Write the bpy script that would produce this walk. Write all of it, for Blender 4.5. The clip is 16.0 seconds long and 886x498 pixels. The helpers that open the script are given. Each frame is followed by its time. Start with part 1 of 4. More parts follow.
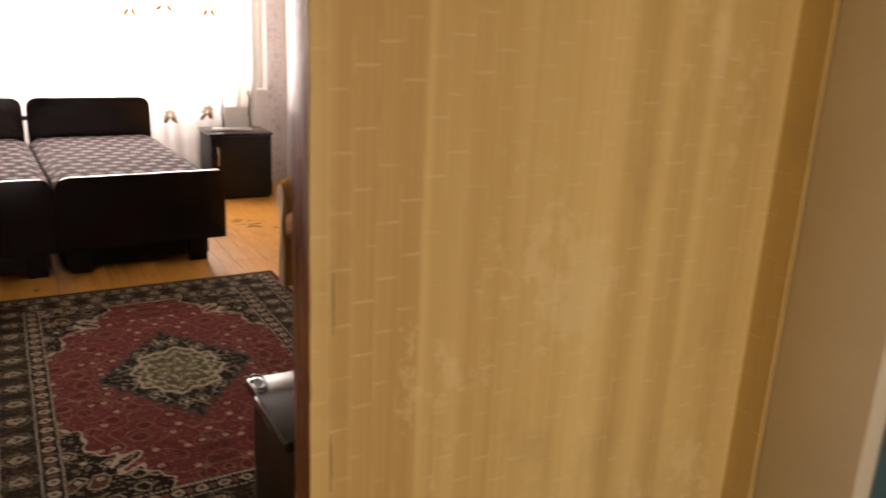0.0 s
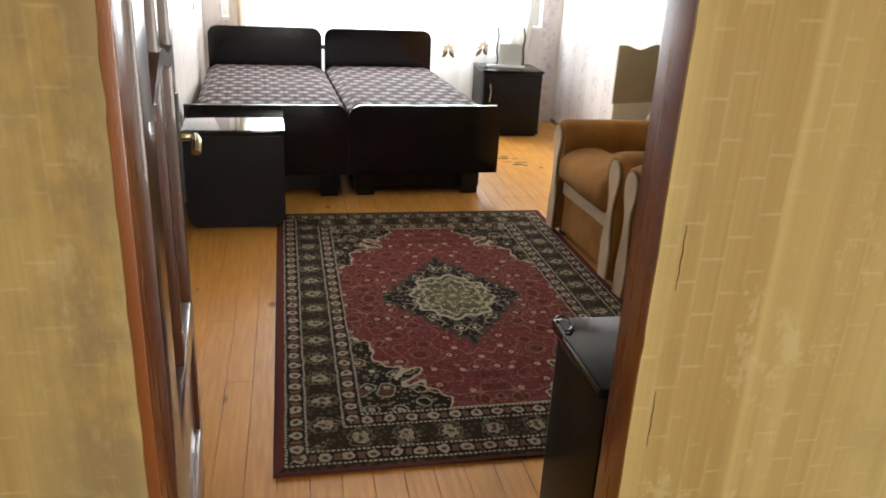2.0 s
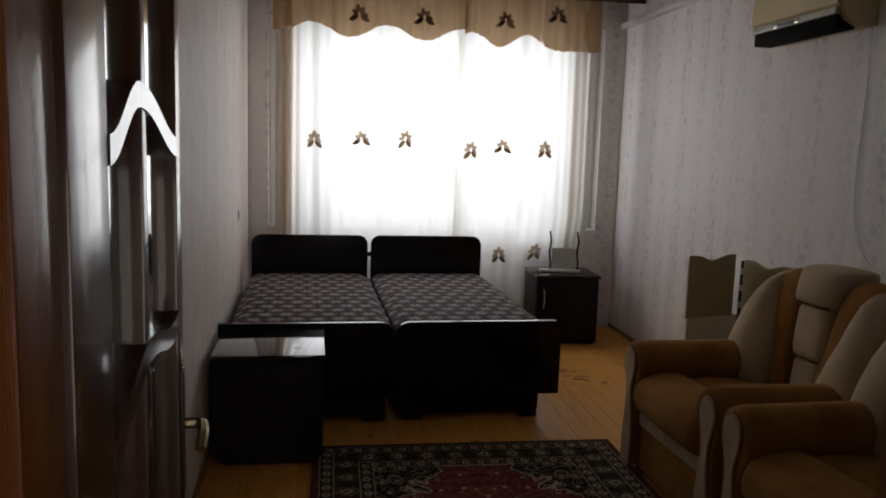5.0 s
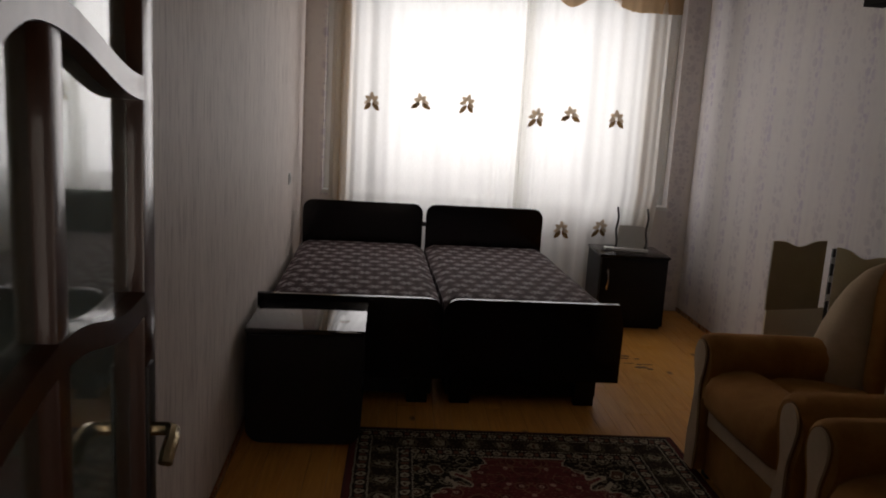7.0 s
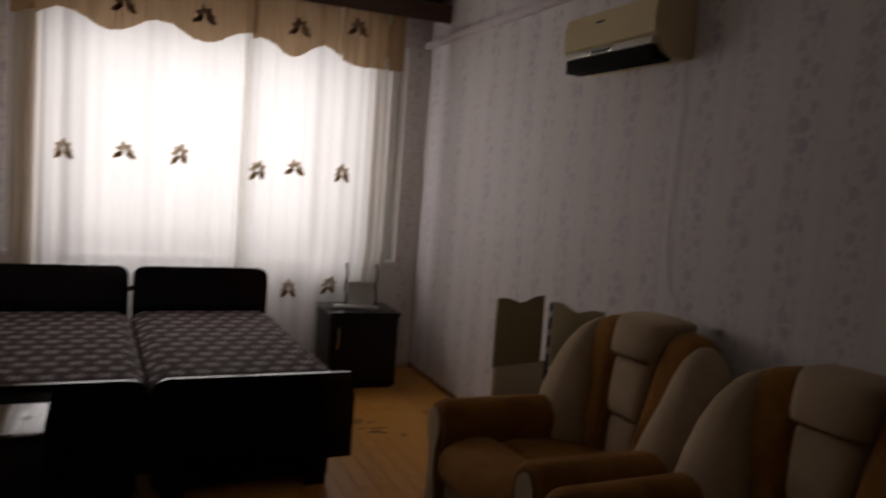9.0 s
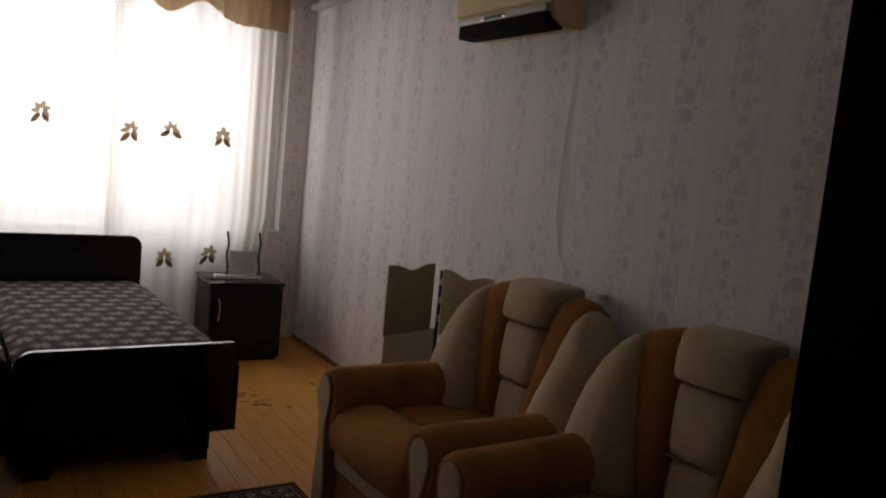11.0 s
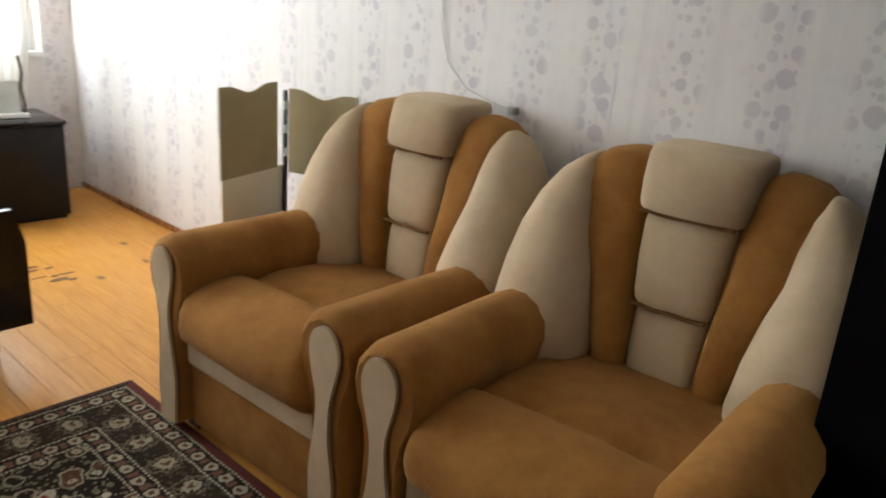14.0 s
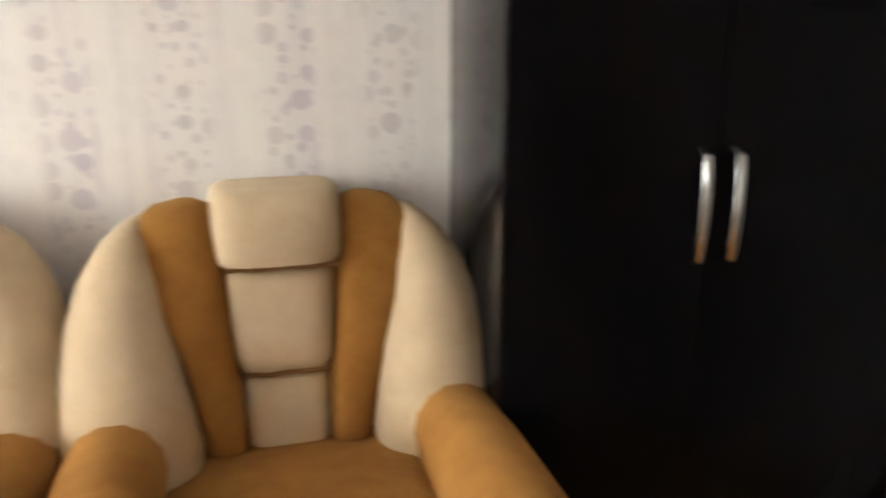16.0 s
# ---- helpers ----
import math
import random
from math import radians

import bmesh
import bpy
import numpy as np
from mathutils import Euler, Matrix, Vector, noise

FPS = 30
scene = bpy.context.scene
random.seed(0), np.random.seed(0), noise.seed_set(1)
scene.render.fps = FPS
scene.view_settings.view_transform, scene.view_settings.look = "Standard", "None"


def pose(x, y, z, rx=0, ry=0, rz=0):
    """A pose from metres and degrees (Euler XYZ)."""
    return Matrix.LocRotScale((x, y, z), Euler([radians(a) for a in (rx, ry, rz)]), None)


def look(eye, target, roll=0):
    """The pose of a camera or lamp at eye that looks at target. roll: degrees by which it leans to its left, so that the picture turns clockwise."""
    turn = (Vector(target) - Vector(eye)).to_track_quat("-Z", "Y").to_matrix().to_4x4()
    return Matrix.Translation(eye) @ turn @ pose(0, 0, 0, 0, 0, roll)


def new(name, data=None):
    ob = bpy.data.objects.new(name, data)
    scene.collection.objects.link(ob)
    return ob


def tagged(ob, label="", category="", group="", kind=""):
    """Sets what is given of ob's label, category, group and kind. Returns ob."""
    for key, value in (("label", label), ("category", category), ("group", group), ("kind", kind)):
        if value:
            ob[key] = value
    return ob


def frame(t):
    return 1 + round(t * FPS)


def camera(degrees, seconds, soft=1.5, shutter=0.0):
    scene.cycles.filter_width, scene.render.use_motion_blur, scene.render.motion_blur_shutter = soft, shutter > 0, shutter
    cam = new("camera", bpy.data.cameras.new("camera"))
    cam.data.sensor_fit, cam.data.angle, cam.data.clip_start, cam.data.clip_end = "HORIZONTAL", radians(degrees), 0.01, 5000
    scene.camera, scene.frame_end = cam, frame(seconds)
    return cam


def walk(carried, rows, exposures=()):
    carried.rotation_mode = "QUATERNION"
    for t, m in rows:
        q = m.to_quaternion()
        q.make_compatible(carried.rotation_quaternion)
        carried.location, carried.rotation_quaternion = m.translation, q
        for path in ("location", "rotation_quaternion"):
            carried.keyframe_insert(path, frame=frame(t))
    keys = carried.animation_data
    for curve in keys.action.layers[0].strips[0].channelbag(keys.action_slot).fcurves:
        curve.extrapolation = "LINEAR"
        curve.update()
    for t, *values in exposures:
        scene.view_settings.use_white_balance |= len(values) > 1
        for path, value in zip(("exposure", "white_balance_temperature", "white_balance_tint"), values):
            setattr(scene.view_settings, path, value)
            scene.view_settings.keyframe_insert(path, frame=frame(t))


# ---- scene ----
cam = camera(60.0, 16.0, soft=1.8, shutter=0.4)
PATH = [
    (0, (0.737, -4.886, 1.520), (1.690, -3.217, 0.966), 2.6),
    (0.5, (0.654, -4.756, 1.517), (1.412, -2.980, 0.988), 3.3),
    (1, (0.586, -4.779, 1.522), (1.127, -2.926, 1.000), 2.8),
    (1.5, (0.571, -4.777, 1.512), (1.005, -2.936, 0.862), 3.5),
    (2, (0.565, -4.785, 1.503), (0.945, -2.959, 0.781), 3.0),
    (2.5, (0.549, -4.803, 1.529), (0.922, -2.923, 0.957), 2.5),
    (3, (0.513, -4.724, 1.550), (0.911, -2.810, 1.128), 0.9),
    (3.5, (0.512, -4.639, 1.575), (0.891, -2.710, 1.210), 0.7),
    (3.7, (0.549, -4.568, 1.587), (0.903, -2.613, 1.354), 0.9),
    (5.8, (0.582, -4.244, 1.575), (0.824, -2.278, 1.296), 1.1),
    (6, (0.575, -4.234, 1.571), (0.818, -2.267, 1.301), 0.5),
    (6.5, (0.585, -4.127, 1.548), (0.778, -2.171, 1.176), 1.0),
    (7, (0.672, -3.983, 1.558), (0.780, -2.016, 1.210), 3.4),
    (7.5, (0.724, -3.885, 1.544), (0.741, -1.930, 1.121), 2.2),
    (8, (0.712, -3.762, 1.558), (0.827, -1.801, 1.181), 2.2),
    (8.5, (0.729, -3.686, 1.579), (1.169, -1.757, 1.287), 3.7),
    (9, (0.774, -3.691, 1.598), (1.545, -1.854, 1.419), 4.3),
    (9.2, (0.749, -3.692, 1.605), (1.631, -1.901, 1.479), 4.8),
    (11.3, (0.766, -3.591, 1.517), (1.830, -1.921, 1.238), 5.7),
    (11.5, (0.789, -3.572, 1.491), (1.841, -1.908, 1.137), 5.1),
    (12, (0.856, -3.500, 1.457), (1.960, -1.914, 0.942), 4.8),
    (12.5, (0.879, -3.355, 1.446), (2.159, -1.922, 0.892), 3.5),
    (13, (0.857, -3.209, 1.437), (2.161, -1.816, 0.836), 2.1),
    (13.5, (0.915, -3.015, 1.438), (2.206, -1.625, 0.803), 3.9),
    (14, (0.974, -2.837, 1.427), (2.385, -1.572, 0.789), 4.2),
    (14.5, (0.924, -2.586, 1.422), (2.499, -1.555, 0.747), 1.2),
    (15, (0.993, -2.370, 1.414), (2.687, -1.516, 0.780), 0.7),
    (15.5, (1.108, -2.227, 1.446), (2.988, -1.793, 0.920), 1.0),
    (16, (1.069, -2.067, 1.442), (2.953, -2.450, 0.890), 0.1),
]
walk(cam, [(t, look(eye, target, roll)) for t, eye, target, roll in PATH],
     exposures=[(0, 0.8, 8100, 29), (0.3, 0.3, 7200, 16), (0.5, 0.0, 6850, 13), (1.0, 0.0, 6400, 10), (1.5, 0.35, 6450, 10), (2.0, 1.2, 6500, 10), (2.5, 0.9, 6500, 10), (3.0, -0.2, 6600, 10),
                (3.5, -0.8, 6500, 11), (3.7, -0.95, 6500, 12), (5.8, -1.75, 7000, 18), (7.0, -1.95, 7150, 21), (8.5, -2.1, 7200, 22), (9.2, -2.15, 7400, 26), (11.3, -1.45, 7300, 22), (11.7, -1.05, 7300, 21), (12.0, 0.0, 7350, 20), (12.5, 0.9, 6350, 9), (13.5, 1.1, 6350, 6), (15.2, 1.2, 6650, 9), (15.6, 1.25, 6800, 10), (16, 1.95, 7000, 9)])


# ---- world and large lights ----
world = bpy.data.worlds.new("world")
scene.world = world
world.use_nodes = True
_wn = world.node_tree.nodes
_sky = _wn.new("ShaderNodeTexSky")
_sky.sky_type, _sky.sun_disc = "NISHITA", False
_sky.sun_elevation, _sky.sun_rotation = radians(48), radians(200)
world.node_tree.links.new(_sky.outputs[0], _wn["Background"].inputs[0])
_wn["Background"].inputs[1].default_value = 0.12


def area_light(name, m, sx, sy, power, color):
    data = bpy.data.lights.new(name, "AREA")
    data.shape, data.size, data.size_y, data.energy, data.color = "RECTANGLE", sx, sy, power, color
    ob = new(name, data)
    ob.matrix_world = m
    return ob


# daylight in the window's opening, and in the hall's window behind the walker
area_light("window_daylight", look((1.38, 2.44, 1.72), (1.38, 0, 1.6)), 2.15, 1.55, 125, (0.88, 0.95, 1.0))
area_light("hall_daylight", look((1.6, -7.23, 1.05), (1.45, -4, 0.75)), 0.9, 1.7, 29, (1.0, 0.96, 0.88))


# ---- node helpers ----
class Ex:
    """A socket of a node tree with arithmetic."""

    def __init__(self, tree, sock):
        self.tree, self.sock = tree, sock

    def _op(self, op, *others):
        n = self.tree.nodes.new("ShaderNodeMath")
        n.operation = op
        for i, o in enumerate((self, *others)):
            if isinstance(o, Ex):
                self.tree.links.new(o.sock, n.inputs[i])
            else:
                n.inputs[i].default_value = o
        return Ex(self.tree, n.outputs[0])

    def __add__(self, o): return self._op("ADD", o)
    def __radd__(self, o): return self._op("ADD", o)
    def __sub__(self, o): return self._op("SUBTRACT", o)
    def __mul__(self, o): return self._op("MULTIPLY", o)
    def __rmul__(self, o): return self._op("MULTIPLY", o)
    def __truediv__(self, o): return self._op("DIVIDE", o)
    def lt(self, o): return self._op("LESS_THAN", o)
    def gt(self, o): return self._op("GREATER_THAN", o)
    def low(self, o): return self._op("MINIMUM", o)
    def high(self, o): return self._op("MAXIMUM", o)
    def abs(self): return self._op("ABSOLUTE")
    def frac(self): return self._op("FRACT")
    def floor(self): return self._op("FLOOR")
    def sin(self): return self._op("SINE")
    def sqrt(self): return self._op("SQRT")
    def power(self, o): return self._op("POWER", o)
    def atan2(self, o): return self._op("ARCTAN2", o)
    def inv(self): return self * -1 + 1

    def ramp(self, a, b):
        n = self.tree.nodes.new("ShaderNodeMapRange")
        n.clamp = True
        self.tree.links.new(self.sock, n.inputs[0])
        n.inputs[1].default_value, n.inputs[2].default_value = a, b
        return Ex(self.tree, n.outputs[0])


class Mat:
    """A node material under construction."""

    def __init__(self, name):
        self.m = bpy.data.materials.new(name)
        self.m.use_nodes = True
        self.t = self.m.node_tree
        self.bsdf = self.t.nodes["Principled BSDF"]
        tc = self.t.nodes.new("ShaderNodeTexCoord")
        self.obj = tc.outputs["Object"]
        sep = self.t.nodes.new("ShaderNodeSeparateXYZ")
        self.t.links.new(self.obj, sep.inputs[0])
        self.x, self.y, self.z = (Ex(self.t, sep.outputs[i]) for i in range(3))

    def vec(self, x, y, z):
        n = self.t.nodes.new("ShaderNodeCombineXYZ")
        for i, o in enumerate((x, y, z)):
            if isinstance(o, Ex):
                self.t.links.new(o.sock, n.inputs[i])
            else:
                n.inputs[i].default_value = o
        return n.outputs[0]

    def noise(self, scale, vec=None, detail=3.0, rough=0.55):
        n = self.t.nodes.new("ShaderNodeTexNoise")
        self.t.links.new(vec or self.obj, n.inputs["Vector"])
        n.inputs["Scale"].default_value, n.inputs["Detail"].default_value, n.inputs["Roughness"].default_value = scale, detail, rough
        return Ex(self.t, n.outputs[0])

    def cells(self, scale, vec=None, random_=1.0):
        n = self.t.nodes.new("ShaderNodeTexVoronoi")
        n.voronoi_dimensions = "2D"
        self.t.links.new(vec or self.obj, n.inputs["Vector"])
        n.inputs["Scale"].default_value, n.inputs["Randomness"].default_value = scale, random_
        s = self.t.nodes.new("ShaderNodeSeparateColor")
        self.t.links.new(n.outputs["Color"], s.inputs[0])
        return Ex(self.t, n.outputs["Distance"]), Ex(self.t, s.outputs[0]), Ex(self.t, s.outputs[1])

    def rand(self):
        n = self.t.nodes.new("ShaderNodeObjectInfo")
        return Ex(self.t, n.outputs["Random"])

    def mix(self, f, a, b):
        n = self.t.nodes.new("ShaderNodeMix")
        n.data_type = "RGBA"
        for i, o in ((0, f), (6, a), (7, b)):
            if isinstance(o, Ex):
                self.t.links.new(o.sock, n.inputs[i])
            elif isinstance(o, (int, float)):
                n.inputs[i].default_value = o
            else:
                n.inputs[i].default_value = (*o, 1)
        return Ex(self.t, n.outputs[2])

    def set(self, color=None, rough=0.5, metal=0.0, bump=None, bump_d=0.002, coat=0.0, sheen=0.0, spec=0.5):
        b = self.bsdf.inputs
        for key, v in (("Base Color", color), ("Roughness", rough), ("Metallic", metal), ("Coat Weight", coat), ("Sheen Weight", sheen), ("Specular IOR Level", spec)):
            if isinstance(v, Ex):
                self.t.links.new(v.sock, b[key])
            elif isinstance(v, tuple):
                b[key].default_value = (*v, 1)
            elif v is not None:
                b[key].default_value = v
        b["Coat Roughness"].default_value = 0.06
        if bump is not None:
            n = self.t.nodes.new("ShaderNodeBump")
            n.inputs["Strength"].default_value, n.inputs["Distance"].default_value = 0.6, bump_d
            self.t.links.new(bump.sock, n.inputs["Height"])
            self.t.links.new(n.outputs[0], b["Normal"])
        return self.m


def surf(name, c1, c2, scale=8.0, rough=0.5, rvar=0.1, bump=0.0008, stretch=(1, 1, 1), coat=0.0, metal=0.0, sheen=0.0, fine=120.0, spec=0.5):
    """A plain surface with broad mottling, fine grain and slight relief."""
    M = Mat(name)
    v = M.vec(M.x * stretch[0], M.y * stretch[1], M.z * stretch[2])
    broad, grain = M.noise(scale, v, 4.0), M.noise(fine, v, 2.0)
    f = (broad * 0.7 + grain * 0.3).ramp(0.3, 0.7)
    return M.set(M.mix(f, c1, c2), broad * rvar + (rough - rvar / 2), metal, grain + broad * 0.5, bump, coat, sheen, spec)


# ---- materials ----
def wallpaper(name, axis):
    """Off-white paper with lilac grey circles in upright bands and faint upright streaks."""
    M = Mat(name)
    u, v = (M.y if axis == "y" else M.x), M.z
    wob = M.noise(1.2, M.vec(u * 2.0, v * 0.7, 0.0), 2.0)
    band = ((u + wob * 0.05) * (2 * math.pi / 0.265)).sin()
    wide = band.ramp(-0.25, 0.35)
    narrow = (((u + 0.13) * (2 * math.pi / 0.53)).sin()).ramp(0.75, 0.95)
    plane = M.vec(u, v, 0.0)
    d1, r1, s1 = M.cells(13.0, plane, 0.85)
    d2, r2, s2 = M.cells(27.0, M.vec(u + 3.1, v + 1.7, 0.0), 0.95)
    big = (d1 - (r1 * 0.26 + 0.15)).ramp(0.03, -0.03) * s1.gt(0.12)
    small = (d2 - (r2 * 0.24 + 0.14)).ramp(0.05, -0.05) * s2.gt(0.3)
    dot = (big * (wide * 0.80 + 0.16) * (s1 * 0.5 + 0.5)).high(small * (wide * 0.75 + 0.05) * (s2 * 0.6 + 0.4))
    streak = M.noise(16.0, M.vec(u * 1.0, v * 0.035, 0.0), 3.0, 0.6).ramp(0.5, 0.75)
    smear = M.noise(40.0, M.vec(u, v * 0.06, 0.3), 3.0, 0.7).ramp(0.55, 0.72) * narrow
    ground = M.mix(streak * 0.40 + wide * 0.12, (0.74, 0.70, 0.675), (0.56, 0.505, 0.545))
    tone = M.mix(narrow, (0.47, 0.42, 0.45), (0.40, 0.33, 0.44))
    col = M.mix((dot * 0.66).high(smear * 0.45), ground, tone)
    weave = M.noise(260.0, plane, 2.0)
    return M.set(col, dot * -0.2 + 0.62, 0.0, weave * 0.6 + dot * 0.7, 0.0007)


def streaky_paper(name):
    """Off-white paper with fine upright grey-brown dashes."""
    M = Mat(name)
    u, v = M.y, M.z
    fine = M.noise(55.0, M.vec(u, v * 0.10, 0.0), 4.0, 0.65).ramp(0.48, 0.70)
    broad = M.noise(7.0, M.vec(u, v * 0.05, 0.5), 2.0).ramp(0.4, 0.7)
    col = M.mix(fine * 0.65 + broad * 0.2, (0.74, 0.655, 0.60), (0.40, 0.32, 0.30))
    return M.set(col, 0.6, 0.0, fine + M.noise(200.0), 0.0006)


def hall_paper(name):
    """Yellow-beige paper with soft upright stripes and a faint brick-like trellis."""
    M = Mat(name)
    u, v = M.x + M.y * 0.7, M.z
    stripe = M.noise(7.0, M.vec(u, v * 0.015, 0.0), 1.5).ramp(0.42, 0.58)
    band = ((M.x - 1.296).abs()).ramp(0.094, 0.080)
    stripe = (stripe * 0.75).high(band)
    pin = M.noise(60.0, M.vec(u, v * 0.01, 0.0), 2.0).ramp(0.4, 0.65)
    col_ = (u / 0.046).floor()
    cu = (u / 0.046).frac()
    cv = (v / 0.105 + col_ * 0.618 + M.noise(6.0) * 0.12).frac()
    side = ((cu - 0.5).abs().ramp(0.40, 0.49) * 0.6).high((cv - 0.5).abs().ramp(0.460, 0.492))
    line = side * M.noise(11.0).ramp(0.42, 0.56)
    stain = M.noise(2.3, M.obj, 5.0, 0.7).ramp(0.55, 0.72)
    base = M.mix(stripe * 0.8 + pin * 0.2, (0.61, 0.475, 0.195), (0.42, 0.285, 0.090))
    col = M.mix(line * 0.26, base, (0.74, 0.62, 0.37))
    patch = M.noise(1.7, M.vec(u * 1.6, v, 0.0), 6.0, 0.75)
    col = M.mix(patch.ramp(0.56, 0.60) * 0.4, col, (0.66, 0.56, 0.30))
    col = M.mix(patch.ramp(0.44, 0.36) * 0.22, col, (0.30, 0.22, 0.09))
    col = M.mix(stain * 0.35, col, (0.34, 0.25, 0.12))
    grime = (M.x - 0.27).abs().ramp(0.17, 0.02) * M.noise(5.0, M.vec(u * 2.0, v, 0.4), 5.0, 0.7).ramp(0.38, 0.58)
    col = M.mix(grime * 0.6, col, (0.24, 0.19, 0.115))
    return M.set(col, 0.6, 0.0, line + pin * 0.6, 0.0008)


def pine(name):
    """Varnished pine boards; each board its own tone, with grain and knots."""
    M = Mat(name)
    r = M.rand()
    v = M.vec(M.x + r * 7.0, M.y * 0.06 + r * 13.0, M.z)
    grain = M.noise(70.0, v, 4.0, 0.6)
    d, k, s = M.cells(2.6, M.vec(M.x * 1.0 + r * 31.0, M.y * 0.6 + r * 17.0, 0.0), 1.0)
    knot = (d - 0.03).ramp(0.035, -0.01) * k.gt(0.72)
    wear = M.noise(3.0, M.obj, 4.0).ramp(0.4, 0.7)
    col = M.mix(grain.ramp(0.35, 0.7), (0.66, 0.312, 0.064), (0.51, 0.212, 0.036))
    col = M.mix(r * 0.4, col, (0.70, 0.340, 0.078))
    col = M.mix(knot * 0.85, col, (0.13, 0.055, 0.02))
    return M.set(col, wear * 0.14 + 0.33, 0.0, grain, 0.0005, 0.0, 0.0, 0.22)


def rug_pile(name, w, h):
    """A machine-made oriental rug: medallion, red field, dark scalloped corners, three borders."""
    M = Mat(name)
    jx, jy = M.noise(28.0, M.obj, 2.0) - 0.5, M.noise(28.0, M.vec(M.x + 5.0, M.y + 2.0, 0.0), 2.0) - 0.5
    x, y = M.x + jx * 0.012, M.y + jy * 0.012
    ax, ay = x.abs(), y.abs()
    edge = (ax * -1 + w / 2).low(ay * -1 + h / 2)
    plane = M.vec(ax, ay, 0.0)
    # small floral fill, mirrored about both axes
    d1, a1, b1 = M.cells(11.5, plane, 0.85)
    d2, a2, b2 = M.cells(27.0, plane, 0.9)
    d3, a3, b3 = M.cells(46.0, plane, 1.0)
    wig = M.noise(60.0, plane, 1.0) - 0.5
    d1 = d1 + wig * 0.22
    flower = (d1 - (a1 * 0.16 + 0.22)).ramp(0.05, -0.03)
    ring = (d1 - (a1 * 0.10 + 0.27)).abs().lt(0.040)
    heart = (d1 - 0.13).ramp(0.04, -0.02) * d1.gt(0.045)
    leaf = (d2 + wig * 0.3 - (a2 * 0.18 + 0.14)).ramp(0.05, -0.05) * b2.gt(0.35)
    fleck = (d3 + wig * 0.3 - (a3 * 0.16 + 0.16)).lt(0.0) * b3.gt(0.45)
    vine = (M.noise(6.0, plane, 0.5) * 7.0).frac()
    vine = (vine - 0.5).abs().lt(0.04)
    # radial pattern
    rad = ((x * 1.0) * (x * 1.0) + (y * 0.80) * (y * 0.80)).sqrt()
    ang = y.atan2(x)
    lobe = (ang * 8.0).sin() * 0.012 + (ang * 16.0).sin() * 0.008
    diamond = ax / 0.34 + ay / 0.47 + ((ax - ay * 0.72) * 62.0).sin() * 0.045 + wig * 0.10
    field = ax / 0.62 + ay / 0.95
    fieldmin = (ax / 0.52).high(ay / 0.92)
    scallop = (ax * 30.0).sin() * 0.06 + (ay * 30.0 + 1.0).sin() * 0.06 + (ax * 62.0 - ay * 62.0).sin() * 0.028 + wig * 0.05
    corner = (field + scallop - 1.22).high((fieldmin - 1.0) * 3.0)
    red, dark, cream = (0.165, 0.034, 0.030), (0.020, 0.013, 0.009), (0.42, 0.35, 0.25)
    col = M.mix(fleck * 0.55, red, (0.30, 0.13, 0.09))
    col = M.mix(leaf * 0.6, col, (0.085, 0.022, 0.018))
    col = M.mix((flower * a1.gt(0.35)) * 0.55, col, (0.075, 0.016, 0.014))
    col = M.mix(ring * a1.gt(0.5) * fleck.inv() * 0.45, col, (0.33, 0.17, 0.10))
    col = M.mix(heart * b1.gt(0.35) * 0.9, col, (0.50, 0.32, 0.24))
    col = M.mix(vine * 0.5, col, (0.36, 0.20, 0.12))
    darkf = M.mix(fleck * 0.75, dark, (0.25, 0.20, 0.125))
    darkf = M.mix(leaf * 0.75, darkf, (0.17, 0.145, 0.09))
    darkf = M.mix(flower * a1.gt(0.6) * 0.7, darkf, (0.13, 0.055, 0.03))
    darkf = M.mix(ring * a1.gt(0.25) * 0.8, darkf, (0.36, 0.31, 0.21))
    darkf = M.mix(heart * b1.gt(0.4), darkf, cream)
    col = M.mix(corner.gt(0.0), col, darkf)
    col = M.mix((corner - 0.010).abs().lt(0.015), col, cream)
    col = M.mix(diamond.lt(1.0), col, M.mix(fleck * 0.6, darkf, (0.15, 0.125, 0.085)))
    col = M.mix((diamond - 0.97).abs().lt(0.03), col, (0.05, 0.05, 0.042))
    col = M.mix((rad + lobe).lt(0.185), col, M.mix(leaf.high(fleck), (0.10, 0.088, 0.045), (0.40, 0.35, 0.23)))
    col = M.mix((rad + lobe - 0.180).abs().lt(0.008), col, cream)
    col = M.mix((rad + lobe * 1.4 - 0.135).abs().lt(0.006), col, (0.38, 0.33, 0.22))
    col = M.mix((rad + lobe * 1.4).lt(0.095), col, M.mix(fleck * 0.7, (0.13, 0.115, 0.055), (0.36, 0.31, 0.19)))
    col = M.mix((rad + lobe * 2.0 - 0.062).abs().lt(0.007), col, cream)
    col = M.mix((rad - lobe).lt(0.030), col, (0.13, 0.11, 0.05))
    col = M.mix((rad - lobe * 0.6).lt(0.014), col, cream)
    # borders: a dark middle band with sparse motifs between two beaded guard bands
    upright = (ax * -1 + w / 2).lt(ay * -1 + h / 2)
    run = upright * ay + upright.inv() * ax
    midb = (edge - 0.165).abs()
    big = ((run / 0.150).frac() - 0.5).abs()
    rosette = (midb * midb * 0.6 + (big * 0.150) * (big * 0.150)).sqrt() + wig * 0.045
    bcol = M.mix(fleck * 0.40, (0.030, 0.019, 0.012), (0.17, 0.12, 0.07))
    bcol = M.mix(leaf * 0.6, bcol, (0.090, 0.060, 0.034))
